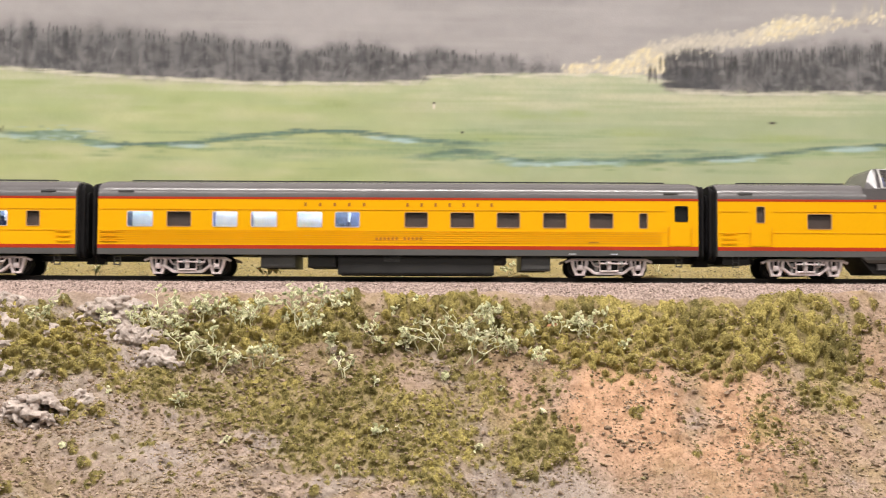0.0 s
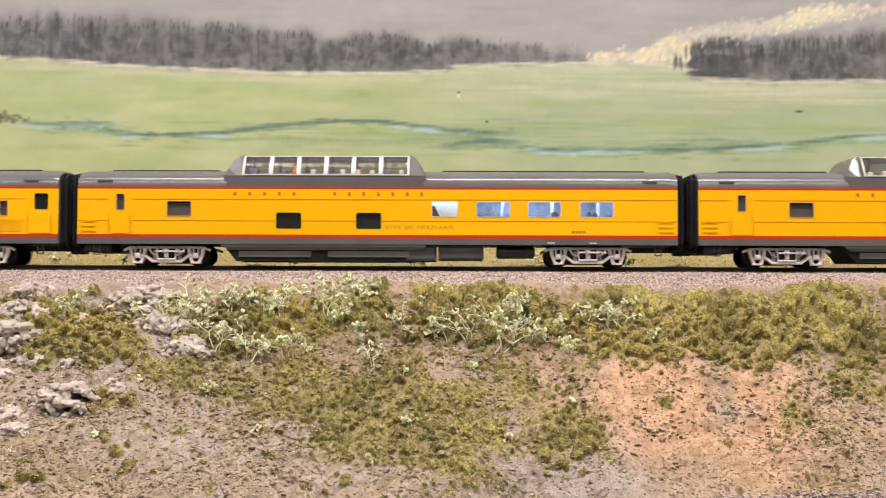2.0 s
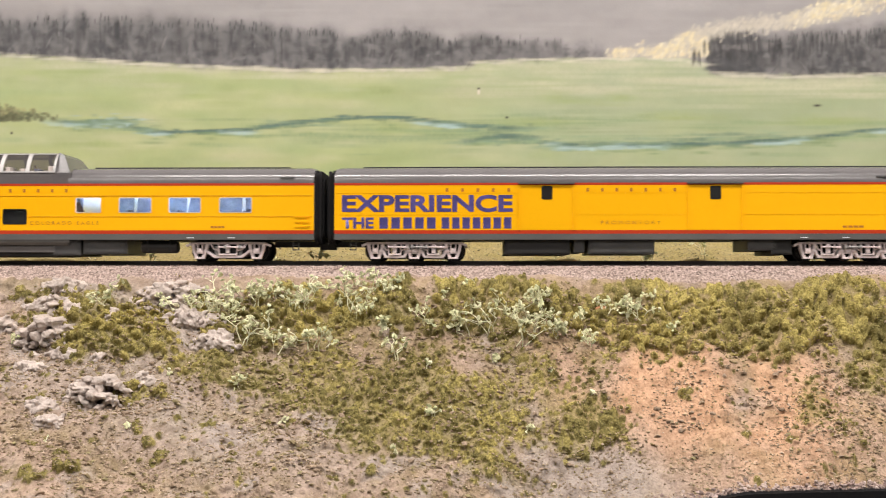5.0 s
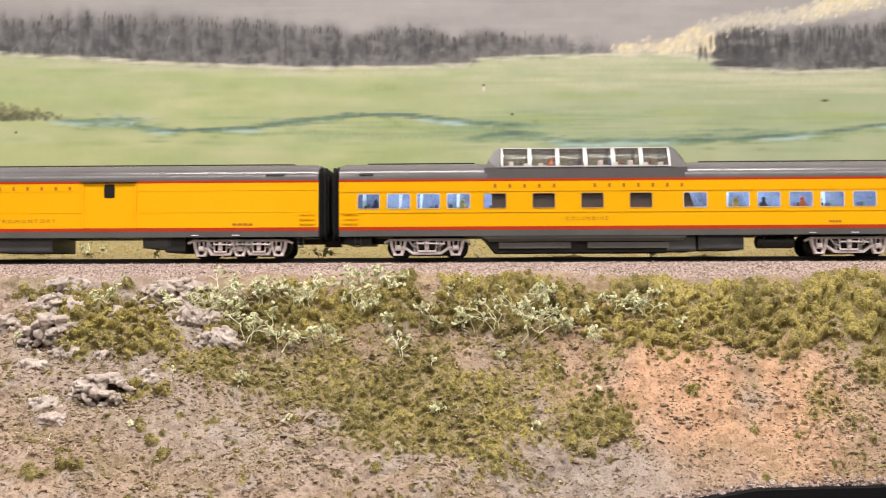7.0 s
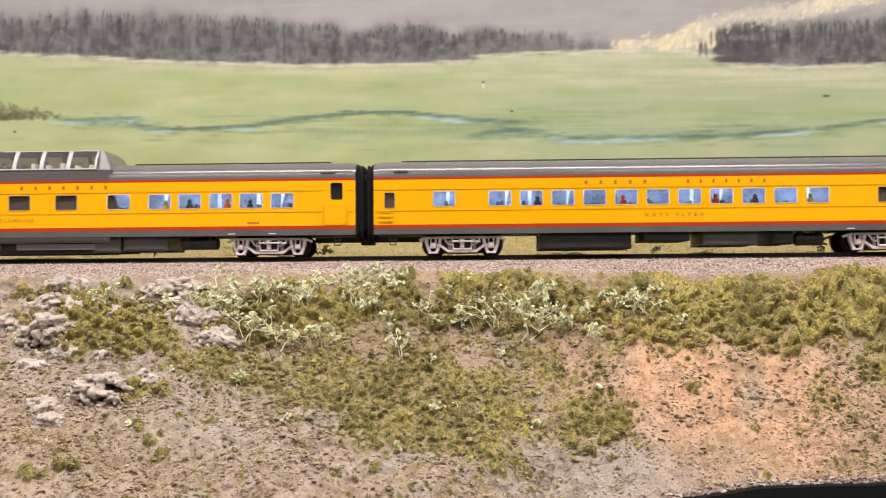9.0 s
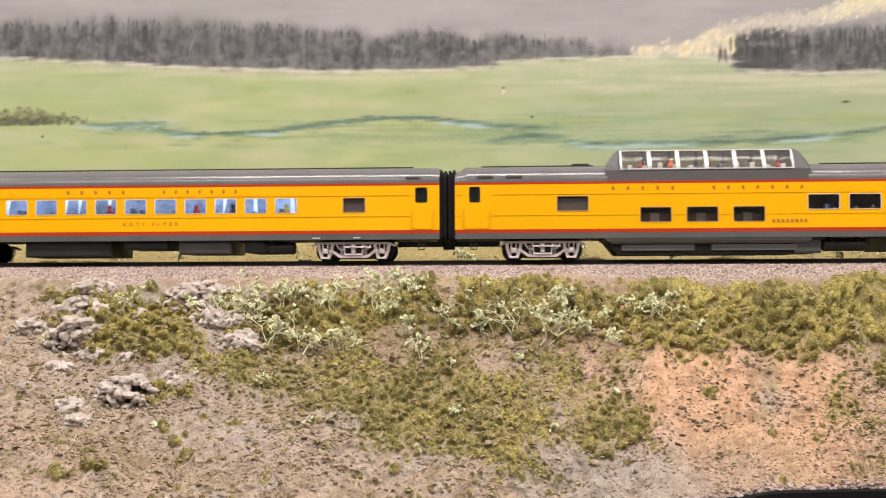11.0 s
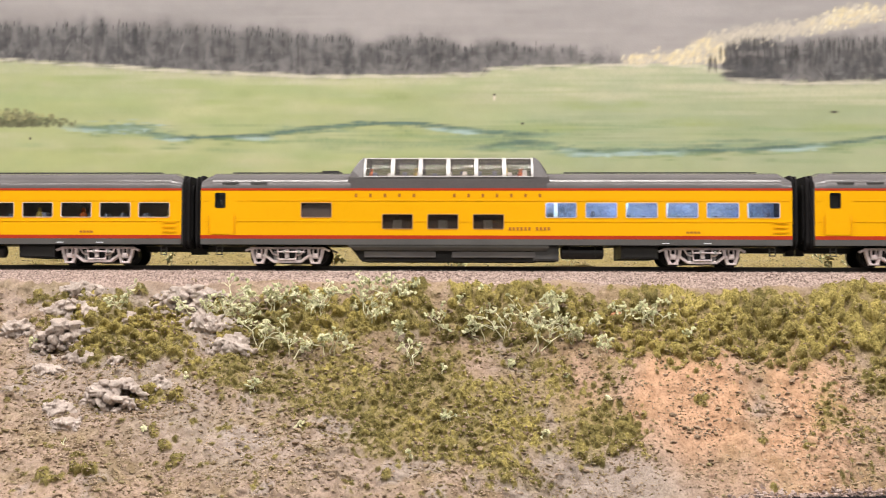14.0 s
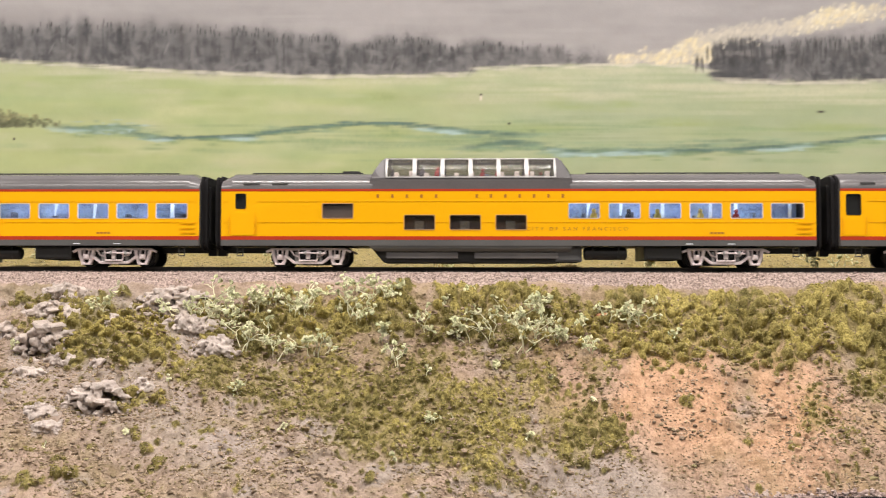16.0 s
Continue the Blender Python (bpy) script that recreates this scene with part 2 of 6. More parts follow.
def lattice(x, y, size, seed=0):
    """Smooth value noise from 0 to 1."""
    u, v = np.asarray(x) / size + 37.3 + seed * 11.7, np.asarray(y) / size + 71.9 + seed * 5.3
    i, j = np.floor(u).astype(int), np.floor(v).astype(int)
    a, b = u - i, v - j
    a, b = a * a * (3 - 2 * a), b * b * (3 - 2 * b)
    g = lambda p, q: _table[p % 256, q % 256]
    return (g(i, j) * (1 - a) + g(i + 1, j) * a) * (1 - b) + (g(i, j + 1) * (1 - a) + g(i + 1, j + 1) * a) * b


def spot(x, y, cx, cy, rx, ry):
    return np.exp(-(((x - cx) / rx) ** 2 + ((y - cy) / ry) ** 2))


# where cushions of moss and the finer mat of turf lie: middle x and y, half widths, weight
MOSSY = [(-0.207, -0.0286, 0.030, 0.005, 0.55), (-0.176, -0.0530, 0.020, 0.010, 1.1), (-0.150, -0.0620, 0.024, 0.008, 1.0), (-0.1476, -0.0845, 0.010, 0.004, 1.3), (-0.160, -0.0340, 0.030, 0.008, 0.9),
         (-0.185, -0.0450, 0.030, 0.010, 0.8), (-0.060, -0.0360, 0.075, 0.011, 1.0), (0.020, -0.0360, 0.055, 0.013, 1.0), (0.1165, -0.0330, 0.050, 0.015, 1.4), (0.155, -0.0325, 0.035, 0.012, 1.2),
         (0.0894, -0.0390, 0.022, 0.009, 1.0), (0.172, -0.0486, 0.020, 0.009, 0.9), (-0.041, -0.0215, 0.012, 0.003, 1.0), (0.085, -0.0215, 0.014, 0.003, 0.9), (0.140, -0.0200, 0.016, 0.002, 0.6), (-0.11, -0.044, 0.04, 0.010, 0.8)]
MATTED = [(-0.0557, -0.0770, 0.040, 0.014, 1.1), (-0.0249, -0.0742, 0.032, 0.015, 1.2), (-0.0354, -0.0930, 0.024, 0.011, 1.1), (-0.0033, -0.0813, 0.017, 0.012, 1.2), (-0.0011, -0.0940, 0.014, 0.008, 0.9),
          (-0.0889, -0.0765, 0.030, 0.008, 0.6), (-0.0742, -0.0671, 0.055, 0.008, 0.8), (-0.1347, -0.0719, 0.022, 0.006, 0.5), (0.0229, -0.0745, 0.022, 0.020, 0.42), (0.137, -0.0820, 0.030, 0.016, 0.48),
          (-0.02, -0.0560, 0.09, 0.008, 0.42), (0.051, -0.0778, 0.004, 0.002, 1.2), (0.045, -0.0830, 0.014, 0.008, 0.7), (0.165, -0.0600, 0.020, 0.008, 0.6),
          # bare places inside the mat
          (-0.008, -0.0615, 0.020, 0.006, -0.9), (-0.0734, -0.0872, 0.009, 0.004, -0.9), (-0.0346, -0.1047, 0.012, 0.004, -0.8), (0.015, -0.0920, 0.010, 0.005, -0.8), (0.012, -0.0700, 0.008, 0.006, -0.5)]


def cover(x, y, patches, base):
    x, y = np.asarray(x, float), np.asarray(y, float)
    d = base + sum(w * spot(x, y, a, b, p, q) for a, b, p, q, w in patches)
    d = d + np.where(np.abs(x - 0.0) > 0.27, 0.5, 0) * (y < -0.024)
    d = np.clip(d, 0, None) * (0.15 + 1.7 * lattice(x, y, 0.013, 3) * (0.35 + 1.1 * lattice(x, y, 0.005, 4)))
    return np.where((y > -0.0190 - 0.006 * lattice(x, y, 0.014, 18)) & (y < 0.016), 0.0, d)


def turf(x, y):
    """How thickly any turf lies."""
    y = np.asarray(y, float)
    return cover(x, y, MOSSY, 0.03) + cover(x, y, MATTED, 0.05) + np.where(y > 0.018, 0.75, 0)


# cushions of foam pressed into a height map of the bank, with a tone for each cushion
CELL = 0.0005
MAP_X, MAP_Y = np.arange(-0.30, 0.26, CELL), np.arange(-0.172, -0.014, CELL)
cushion_h, cushion_tone = np.zeros((len(MAP_X), len(MAP_Y))), np.zeros((len(MAP_X), len(MAP_Y)))


def sampled(grid, x, y):
    x, y = np.asarray(x, float), np.asarray(y, float)
    u, v = (x - MAP_X[0]) / CELL, (y - MAP_Y[0]) / CELL
    ok = (u >= 0) & (v >= 0) & (u < len(MAP_X) - 1) & (v < len(MAP_Y) - 1)
    i, k = np.clip(u, 0, len(MAP_X) - 2).astype(int), np.clip(v, 0, len(MAP_Y) - 2).astype(int)
    a, b = np.clip(u - i, 0, 1), np.clip(v - k, 0, 1)
    val = (grid[i, k] * (1 - a) + grid[i + 1, k] * a) * (1 - b) + (grid[i, k + 1] * (1 - a) + grid[i + 1, k + 1] * a) * b
    return np.where(ok, val, 0.0)


def press(cx, cy, r, tall, tone):
    i0, i1 = np.searchsorted(MAP_X, (cx - r * 1.4, cx + r * 1.4))
    k0, k1 = np.searchsorted(MAP_Y, (cy - r * 1.4, cy + r * 1.4))
    X, Y = MAP_X[i0:i1][:, None], MAP_Y[k0:k1][None]
    if X.size == 0 or Y.size == 0:
        return
    ragged = 1 + 0.9 * (lattice(X + 0 * Y, Y + 0 * X, 0.0017, 70) - 0.5)
    q = np.hypot((X - cx) / 1.15, Y - cy) / (r * ragged)
    h = tall * np.sqrt(np.clip(1 - q * q, 0, 1))
    old = cushion_h[i0:i1, k0:k1]
    up = h > old
    old[up] = h[up]
    cushion_tone[i0:i1, k0:k1][up] = tone


TUFTS = [(-0.1620, -0.1275, 0.0036), (-0.1750, -0.1320, 0.0030), (-0.1430, -0.1055, 0.0022), (-0.1370, -0.1105, 0.0020), (-0.1800, -0.1160, 0.0020), (-0.1680, -0.1205, 0.0020), (-0.1310, -0.1155, 0.0024), (-0.1160, -0.0970, 0.0016),
         (-0.0490, -0.1100, 0.0020), (0.0505, -0.0778, 0.0032), (0.1230, -0.0488, 0.0024), (0.0475, -0.0840, 0.0034), (0.0070, -0.0560, 0.0022), (0.0850, -0.0690, 0.0018), (0.1060, -0.0850, 0.0016), (-0.1900, -0.0890, 0.0018),
         (-0.2240, -0.0285, 0.0030), (-0.2140, -0.0285, 0.0032), (-0.2010, -0.0270, 0.0030), (-0.1760, -0.0240, 0.0026), (-0.1510, -0.0200, 0.0018), (-0.2100, -0.0430, 0.0030), (-0.1870, -0.0500, 0.0034), (-0.1920, -0.0330, 0.0030)]


def press_all():
    g = np.random.default_rng(5)
    for patches, n, r0, r1, power, cut, steep, gap in ((MOSSY, 16000, 0.0008, 0.0017, 1.3, 0.16, 2.0, 0.06), (MATTED, 30000, 0.0005, 0.0011, 1.5, 0.12, 1.5, 0.10)):
        xs, ys = g.uniform(-0.29, 0.25, n), g.uniform(-0.17, -0.016, n)
        d = cover(xs, ys, patches, 0.04)
        grown = r0 + r1 * g.random(n) ** power * np.minimum(1.0, 0.45 + d * 0.5)
        keep = g.random(n) < (d - cut) * 1.5
        xs, ys, grown = xs[keep], ys[keep], grown[keep]
        # the large cushions first, the small ones in the gaps that are left
        for k in np.argsort(-grown):
            x, y, r = xs[k], ys[k], grown[k]
            tall = r * steep * g.uniform(0.5, 1.2) * np.clip((-0.018 - y) / 0.012, 0.25, 1)
            if sampled(cushion_h, x, y) > gap * tall:
                continue
            tone = float(np.clip(0.5 + 0.85 * (lattice(x, y, 0.02, 8) - 0.5) + g.normal(0, 0.2) + (0.12 if patches is MOSSY else -0.14), 0, 1))
            press(x, y, r, tall, tone)
    # single tufts on the bare earth
    for x, y, r in TUFTS:
        for _ in range(5):
            press(x + g.normal(0, r * 0.6), y + g.normal(0, r * 0.4), r * g.uniform(0.5, 0.8), r * g.uniform(0.6, 1.0), g.uniform(0.1, 0.6))
    for _ in range(900):
        x, y, r = g.uniform(-0.22, 0.19), g.uniform(-0.14, -0.045), g.uniform(0.0005, 0.0013)
        if lattice(x, y, 0.02, 95) > 0.45 and g.random() < 1 - 0.8 * spot(x, y, 0.09, -0.075, 0.05, 0.03):
            press(x, y, r, r, g.uniform(0.05, 0.6))


press_all()
# dry cracks and a washed-out hollow: a run of points, half width, depth
CRACKS = [([(-0.0860, -0.1078), (-0.0720, -0.1062), (-0.0640, -0.1030), (-0.0535, -0.0995)], 0.0010, 0.0030), ([(0.0100, -0.0905), (0.0160, -0.0880), (0.0230, -0.0878)], 0.0013, 0.0026),
          ([(-0.1180, -0.1090), (-0.1060, -0.1070), (-0.0980, -0.1065)], 0.0008, 0.0020), ([(0.1250, -0.0965), (0.1330, -0.0985), (0.1420, -0.0975)], 0.0017, 0.0028)]


def cracks(x, y):
    x, y = np.asarray(x, float), np.asarray(y, float)
    out = np.zeros(np.broadcast(x, y).shape)
    for pts, wide, deep in CRACKS:
        px, py = zip(*pts)
        inside = np.clip(np.minimum(x - px[0], px[-1] - x) / 0.003, 0, 1)
        off = y - np.interp(x, px, py) - (lattice(x, y, 0.003, 81) - 0.5) * 0.0024
        out = np.maximum(out, deep * inside * np.exp(-(off / (wide * (0.4 + 1.2 * lattice(x, y, 0.004, 82)))) ** 2))
    return out


def ground_height(x, y):
    x, y = np.asarray(x, float), np.asarray(y, float)
    away = np.clip((np.abs(y) - 0.0145) / 0.01, 0, 1)
    rough = (lattice(x, y, 0.03) - 0.5) * 0.007 + (lattice(x, y, 0.011, 1) - 0.5) * 0.0038 + (lattice(x, y, 0.004, 2) - 0.5) * 0.0014
    lip = np.clip((y - front_edge(x)) / 0.012, 0.12, 1)
    rough = rough * np.where(x > 0, lip, 1)
    return smooth_ground(x, y) + rough * away - cracks(x, y)


def swell(x, y):
    """How far turf and crumbs stand out from the bank; they stand out along its slope, not straight up. Returns shifts in y and z."""
    x, y = np.asarray(x, float), np.asarray(y, float)
    lip = np.clip((y - front_edge(x)) / 0.012, 0.12, 1)
    puff = sampled(cushion_h, x, y)
    foam = np.clip(puff / 0.0006, 0, 1)
    foamy = foam * ((lattice(x, y, 0.0022, 72) - 0.5) * 0.0022 + (lattice(x, y, 0.0011, 73) - 0.5) * 0.0014)
    crumbly = (1 - foam) * ((lattice(x, y, 0.0016, 74) - 0.5) * 0.0006 + np.clip(lattice(x, y, 0.0026, 75) - 0.56, 0, 1) * 0.0060 * lattice(x, y, 0.02, 76))
    out = puff * lip + (foamy + crumbly) * np.clip((-0.016 - y) / 0.004, 0, 1)
    tilt = np.clip((-0.019 - y) / 0.008, 0, 1)
    return -0.82 * tilt * out, (1 - 0.42 * tilt) * out


def ground_material():
    m, nt, b = nodes_of("earth_and_turf")

    def attr(n):
        a = nt.nodes.new("ShaderNodeAttribute")
        a.attribute_name = n
        return a.outputs["Fac"]
    big, mid, fine = tex(nt, "ShaderNodeTexNoise", 28, 5), tex(nt, "ShaderNodeTexNoise", 170, 5), tex(nt, "ShaderNodeTexNoise", 900, 3)
    soil = ramp(nt, big.outputs[0], [(0.3, (0.30, 0.22, 0.16)), (0.5, (0.385, 0.285, 0.22)), (0.7, (0.32, 0.255, 0.205))]).outputs[0]
    stain = tex(nt, "ShaderNodeTexNoise", 75, 6)
    soil = mixed(nt, ramp(nt, stain.outputs[0], [(0.46, (0, 0, 0)), (0.66, (0.75, 0.75, 0.75))]).outputs[0], soil, (0.29, 0.225, 0.115))
    soil = mixed(nt, attr("ochre"), soil, (0.55, 0.335, 0.21))
    soil = mixed(nt, attr("ash"), soil, (0.345, 0.295, 0.265))
    soil = mixed(nt, 0.6, soil, ramp(nt, mid.outputs[0], [(0.32, (0.56, 0.51, 0.45)), (0.56, (1.06, 1.06, 1.06))]).outputs[0], "MULTIPLY")
    green = ramp(nt, attr("tone"), [(0.05, (0.14, 0.122, 0.040)), (0.35, (0.225, 0.192, 0.066)), (0.65, (0.305, 0.258, 0.088)), (0.95, (0.41, 0.345, 0.115))]).outputs[0]
    green = mixed(nt, 0.6, green, ramp(nt, fine.outputs[0], [(0.35, (0.55, 0.53, 0.42)), (0.62, (1.15, 1.12, 1.05))]).outputs[0], "MULTIPLY")
    c = mixed(nt, attr("turf"), soil, green)
    c = mixed(nt, attr("stone"), c, ramp(nt, fine.outputs[0], [(0.3, (0.24, 0.178, 0.155)), (0.65, (0.47, 0.365, 0.32))]).outputs[0])
    c = mixed(nt, 0.5, c, ramp(nt, fine.outputs[0], [(0.3, (0.5, 0.48, 0.45)), (0.6, (1, 1, 1))]).outputs[0], "MULTIPLY")
    nt.links.new(c, b.inputs["Base Color"])
    b.inputs["Roughness"].default_value = 0.95
    b.inputs["Specular IOR Level"].default_value = 0.15
    bumped(nt, b, fine.outputs[0], 0.9, 0.0006)
    return m


def build_ground():
    xs = np.concatenate([np.linspace(-3.1, -0.42, 60, endpoint=False), np.arange(-0.42, -0.27, 0.002), np.arange(-0.27, 0.24, 0.00052), np.arange(0.24, 0.42, 0.002), np.linspace(0.42, 3.1, 61)])
    near = np.linspace(0, 1, 290, endpoint=False)
    far = np.concatenate([np.arange(-0.026, -0.012, 0.0005), np.arange(-0.012, 0.03, 0.002), np.arange(0.03, BACK + 0.001, 0.004), [BACK + 0.002]])
    f = front_edge(xs)
    ys = np.concatenate([f[:, None] + (-0.026 - f[:, None]) * near[None, :], np.repeat(far[None, :], len(xs), 0)], 1)
    gx = np.repeat(xs[:, None], ys.shape[1], 1)
    z = ground_height(gx, ys)
    n, k = ys.shape
    idx = np.arange(n * k).reshape(n, k)
    faces = np.stack([idx[:-1, :-1], idx[1:, :-1], idx[1:, 1:], idx[:-1, 1:]], -1).reshape(-1, 4)
    dy, dz = swell(gx, ys)
    me = soup("ground", np.stack([gx, ys + dy, z + dz], -1).reshape(-1, 3), faces, ground_material(), True)
    X, Y = gx.ravel(), ys.ravel()
    wob = lattice(X, Y, 0.02, 6)
    ochre = np.clip((spot(X, Y, 0.092, -0.062, 0.045, 0.022) * 0.95 + spot(X, Y, 0.075, -0.07, 0.016, 0.014) * 0.6 + spot(X, Y, 0.11, -0.078, 0.06, 0.035) * 0.65 + spot(X, Y, 0.22, -0.05, 0.03, 0.03) * 0.5) * (0.25 + wob * 0.9 + 0.6 * (lattice(X, Y, 0.007, 91) - 0.5)), 0, 0.9)
    ash = np.clip((spot(X, Y, -0.17, -0.07, 0.05, 0.035) * 0.7 + spot(X, Y, -0.10, -0.105, 0.05, 0.02) * 0.6 + spot(X, Y, 0.04, -0.10, 0.035, 0.016) * 1.1 + spot(X, Y, -0.19, -0.03, 0.05, 0.01)) * (0.4 + wob), 0, 1)
    ash = np.clip(ash + np.clip((lattice(X, Y, 0.016, 52) * 0.6 + lattice(X, Y, 0.006, 53) * 0.4 - 0.56) * 6, 0, 0.6) * (Y < -0.03) * (1 - np.clip(ochre * 5, 0, 1)), 0, 0.85)
    stone = np.where((Y > -0.0185 - 0.004 * wob) & (Y < 0.0165), 1.0, 0.0)
    for name, val in (("turf", np.where(Y > -0.016, np.clip(turf(X, Y) * 0.9, 0, 0.7), np.clip(sampled(cushion_h, X, Y) / 0.0007 + np.clip((turf(X, Y) - 0.3) * 0.9, 0, 0.6), 0, 0.95))), ("tone", np.where(Y > -0.016, 0.6, np.where(sampled(cushion_h, X, Y) > 0.0003, sampled(cushion_tone, X, Y), 0.45))), ("ochre", ochre), ("ash", ash), ("stone", stone)):
        a = me.attributes.new(name, "FLOAT", "POINT")
        a.data.foreach_set("value", val.astype(np.float32))
    ob = new("ground", me)
    return tagged(ob, "tan and olive scenery bank sloping down from the track", "ground", kind="structure")


def crumbs(name, label, xs, ys, sizes, material, base, lift=0.25, flat=0.75, kind_label="turf", raised=0.0, stretch=1.0):
    """Many small lumps of one kind on the bank, as one object."""
    bm = bmesh.new()
    if base == "ico":
        bmesh.ops.create_icosphere(bm, subdivisions=1, radius=1.0)
    else:
        bmesh.ops.create_icosphere(bm, subdivisions=1, radius=1.0)
        bmesh.ops.delete(bm, geom=[v for v in bm.verts if v.co.z < -0.6], context="VERTS")
    if base == "octa":
        bm.clear()
        o = [bm.verts.new(c) for c in ((1, 0, 0), (0, 1, 0), (-1, 0, 0), (0, -1, 0), (0, 0, 1), (0, 0, -1))]
        for i in range(4):
            bm.faces.new((o[i], o[(i + 1) % 4], o[4]))
            bm.faces.new((o[(i + 1) % 4], o[i], o[5]))
    v0 = np.array([v.co[:] for v in bm.verts])
    bm.verts.index_update()
    f0 = np.array([[v.index for v in f.verts] for f in bm.faces])
    bm.free()
    n = len(xs)
    jitter = 1 + (rng.random((n, len(v0), 1)) - 0.5) * 1.1
    sc = sizes[:, None, None] * np.stack([rng.uniform(0.75, 1.3, n) * stretch, rng.uniform(0.75, 1.3, n), np.full(n, flat) * rng.uniform(0.7, 1.3, n)], -1)[:, None, :]
    a = rng.random(n) * 6.283 if stretch == 1.0 else rng.normal(0, 1.3, n)
    v = v0[None] * jitter * sc
    vx = v[..., 0] * np.cos(a)[:, None] - v[..., 1] * np.sin(a)[:, None]
    vy = v[..., 0] * np.sin(a)[:, None] + v[..., 1] * np.cos(a)[:, None]
    dy, dz = swell(xs, ys)
    z = ground_height(xs, ys) + dz + sizes * lift + raised
    verts = np.stack([vx + xs[:, None], vy + (ys + dy)[:, None], v[..., 2] + z[:, None]], -1).reshape(-1, 3)
    faces = (f0[None] + (np.arange(n) * len(v0))[:, None, None]).reshape(-1, f0.shape[1])
    ob = new(name, soup(name, verts, faces, material))
    return tagged(ob, label, kind_label, kind="stuff")


def scatter(n, weight, x0=-0.36, x1=0.33, y0=-0.17, y1=BACK):
    xs, ys = rng.uniform(x0, x1, n), rng.uniform(y0, y1, n)
    keep = (rng.random(n) < weight(xs, ys)) & (ys > front_edge(xs) + 0.0015)
    return xs[keep], ys[keep]


build_ground()

# ---------------------------------------------------------------- painted board behind
EDGE_X = [-3.1, -0.314, -0.242, -0.170, -0.113, -0.039, -0.0074, -0.005, 0.080, 0.121, 0.1377, 0.1384, 0.180, 0.237, 3.1]
EDGE_Z = [0.150, 0.1396, 0.1350, 0.1305, 0.1282, 0.1287, 0.1293, 0.1328, 0.1339, 0.1338, 0.1302, 0.1253, 0.1231, 0.1240, 0.120]


STREAMS = [([-0.2740, -0.2561, -0.2276, -0.2180, -0.2060, -0.1781, -0.1463, -0.1288, -0.1112, -0.0797, -0.0518, -0.0309, -0.0067, 0.0106, 0.0275], [0.0961, 0.0943, 0.0955, 0.0905, 0.0883, 0.0885, 0.0895, 0.0925, 0.0946, 0.0970, 0.0970, 0.0943, 0.0912, 0.0899, 0.0897]),
           ([-0.0160, 0.0002, 0.0123, 0.0209, 0.0382, 0.0588, 0.0863, 0.1068, 0.1205, 0.1410, 0.1682, 0.1954, 0.2225, 0.2455, 0.36], [0.0801, 0.0827, 0.0857, 0.0842, 0.0812, 0.0788, 0.0795, 0.0793, 0.0801, 0.0798, 0.0812, 0.0833, 0.0860, 0.0885, 0.093])]
TOP_X = [-3.1, -0.42, -0.299, -0.270, -0.256, -0.240, -0.210, -0.157, -0.1215, -0.086, -0.044, -0.020, 0.018, 0.053, 0.075, 0.085, 0.128, 0.134, 0.156, 0.175, 0.190, 0.224, 0.247, 3.1]
TOP_Z = [0.165, 0.160, 0.1580, 0.1575, 0.1610, 0.1575, 0.1565, 0.1535, 0.1535, 0.1480, 0.1500, 0.1450, 0.1455, 0.1430, 0.1415, 0.135, 0.139, 0.143, 0.1490, 0.1450, 0.1445, 0.1480, 0.1490, 0.160]


def meadow_edge(x):
    return np.interp(x, EDGE_X, EDGE_Z)


def backdrop_material():
    m, nt, b = nodes_of("painted_meadow_and_sky")
    at = nt.nodes.new("ShaderNodeAttribute")
    at.attribute_name = "brushwork"
    soft = tex(nt, "ShaderNodeTexNoise", 7, 4, (1, 1, 2.2))
    bristle = tex(nt, "ShaderNodeTexNoise", 150, 5, (0.7, 1, 1.0))
    canvas = tex(nt, "ShaderNodeTexNoise", 900, 2)
    base = ramp(nt, soft.outputs[0], [(0.3, (0.37, 0.35, 0.35)), (0.7, (0.46, 0.43, 0.43))]).outputs[0]
    c = mixed(nt, at.outputs["Alpha"], base, at.outputs["Color"])
    c = mixed(nt, 0.35, c, ramp(nt, bristle.outputs[0], [(0.3, (0.84, 0.84, 0.84)), (0.7, (1, 1, 1))]).outputs[0], "MULTIPLY")
    nt.links.new(c, b.inputs["Base Color"])
    b.inputs["Roughness"].default_value = 0.85
    b.inputs["Specular IOR Level"].default_value = 0.12
    bumped(nt, b, canvas.outputs[0], 0.12, 0.0004)
    return m


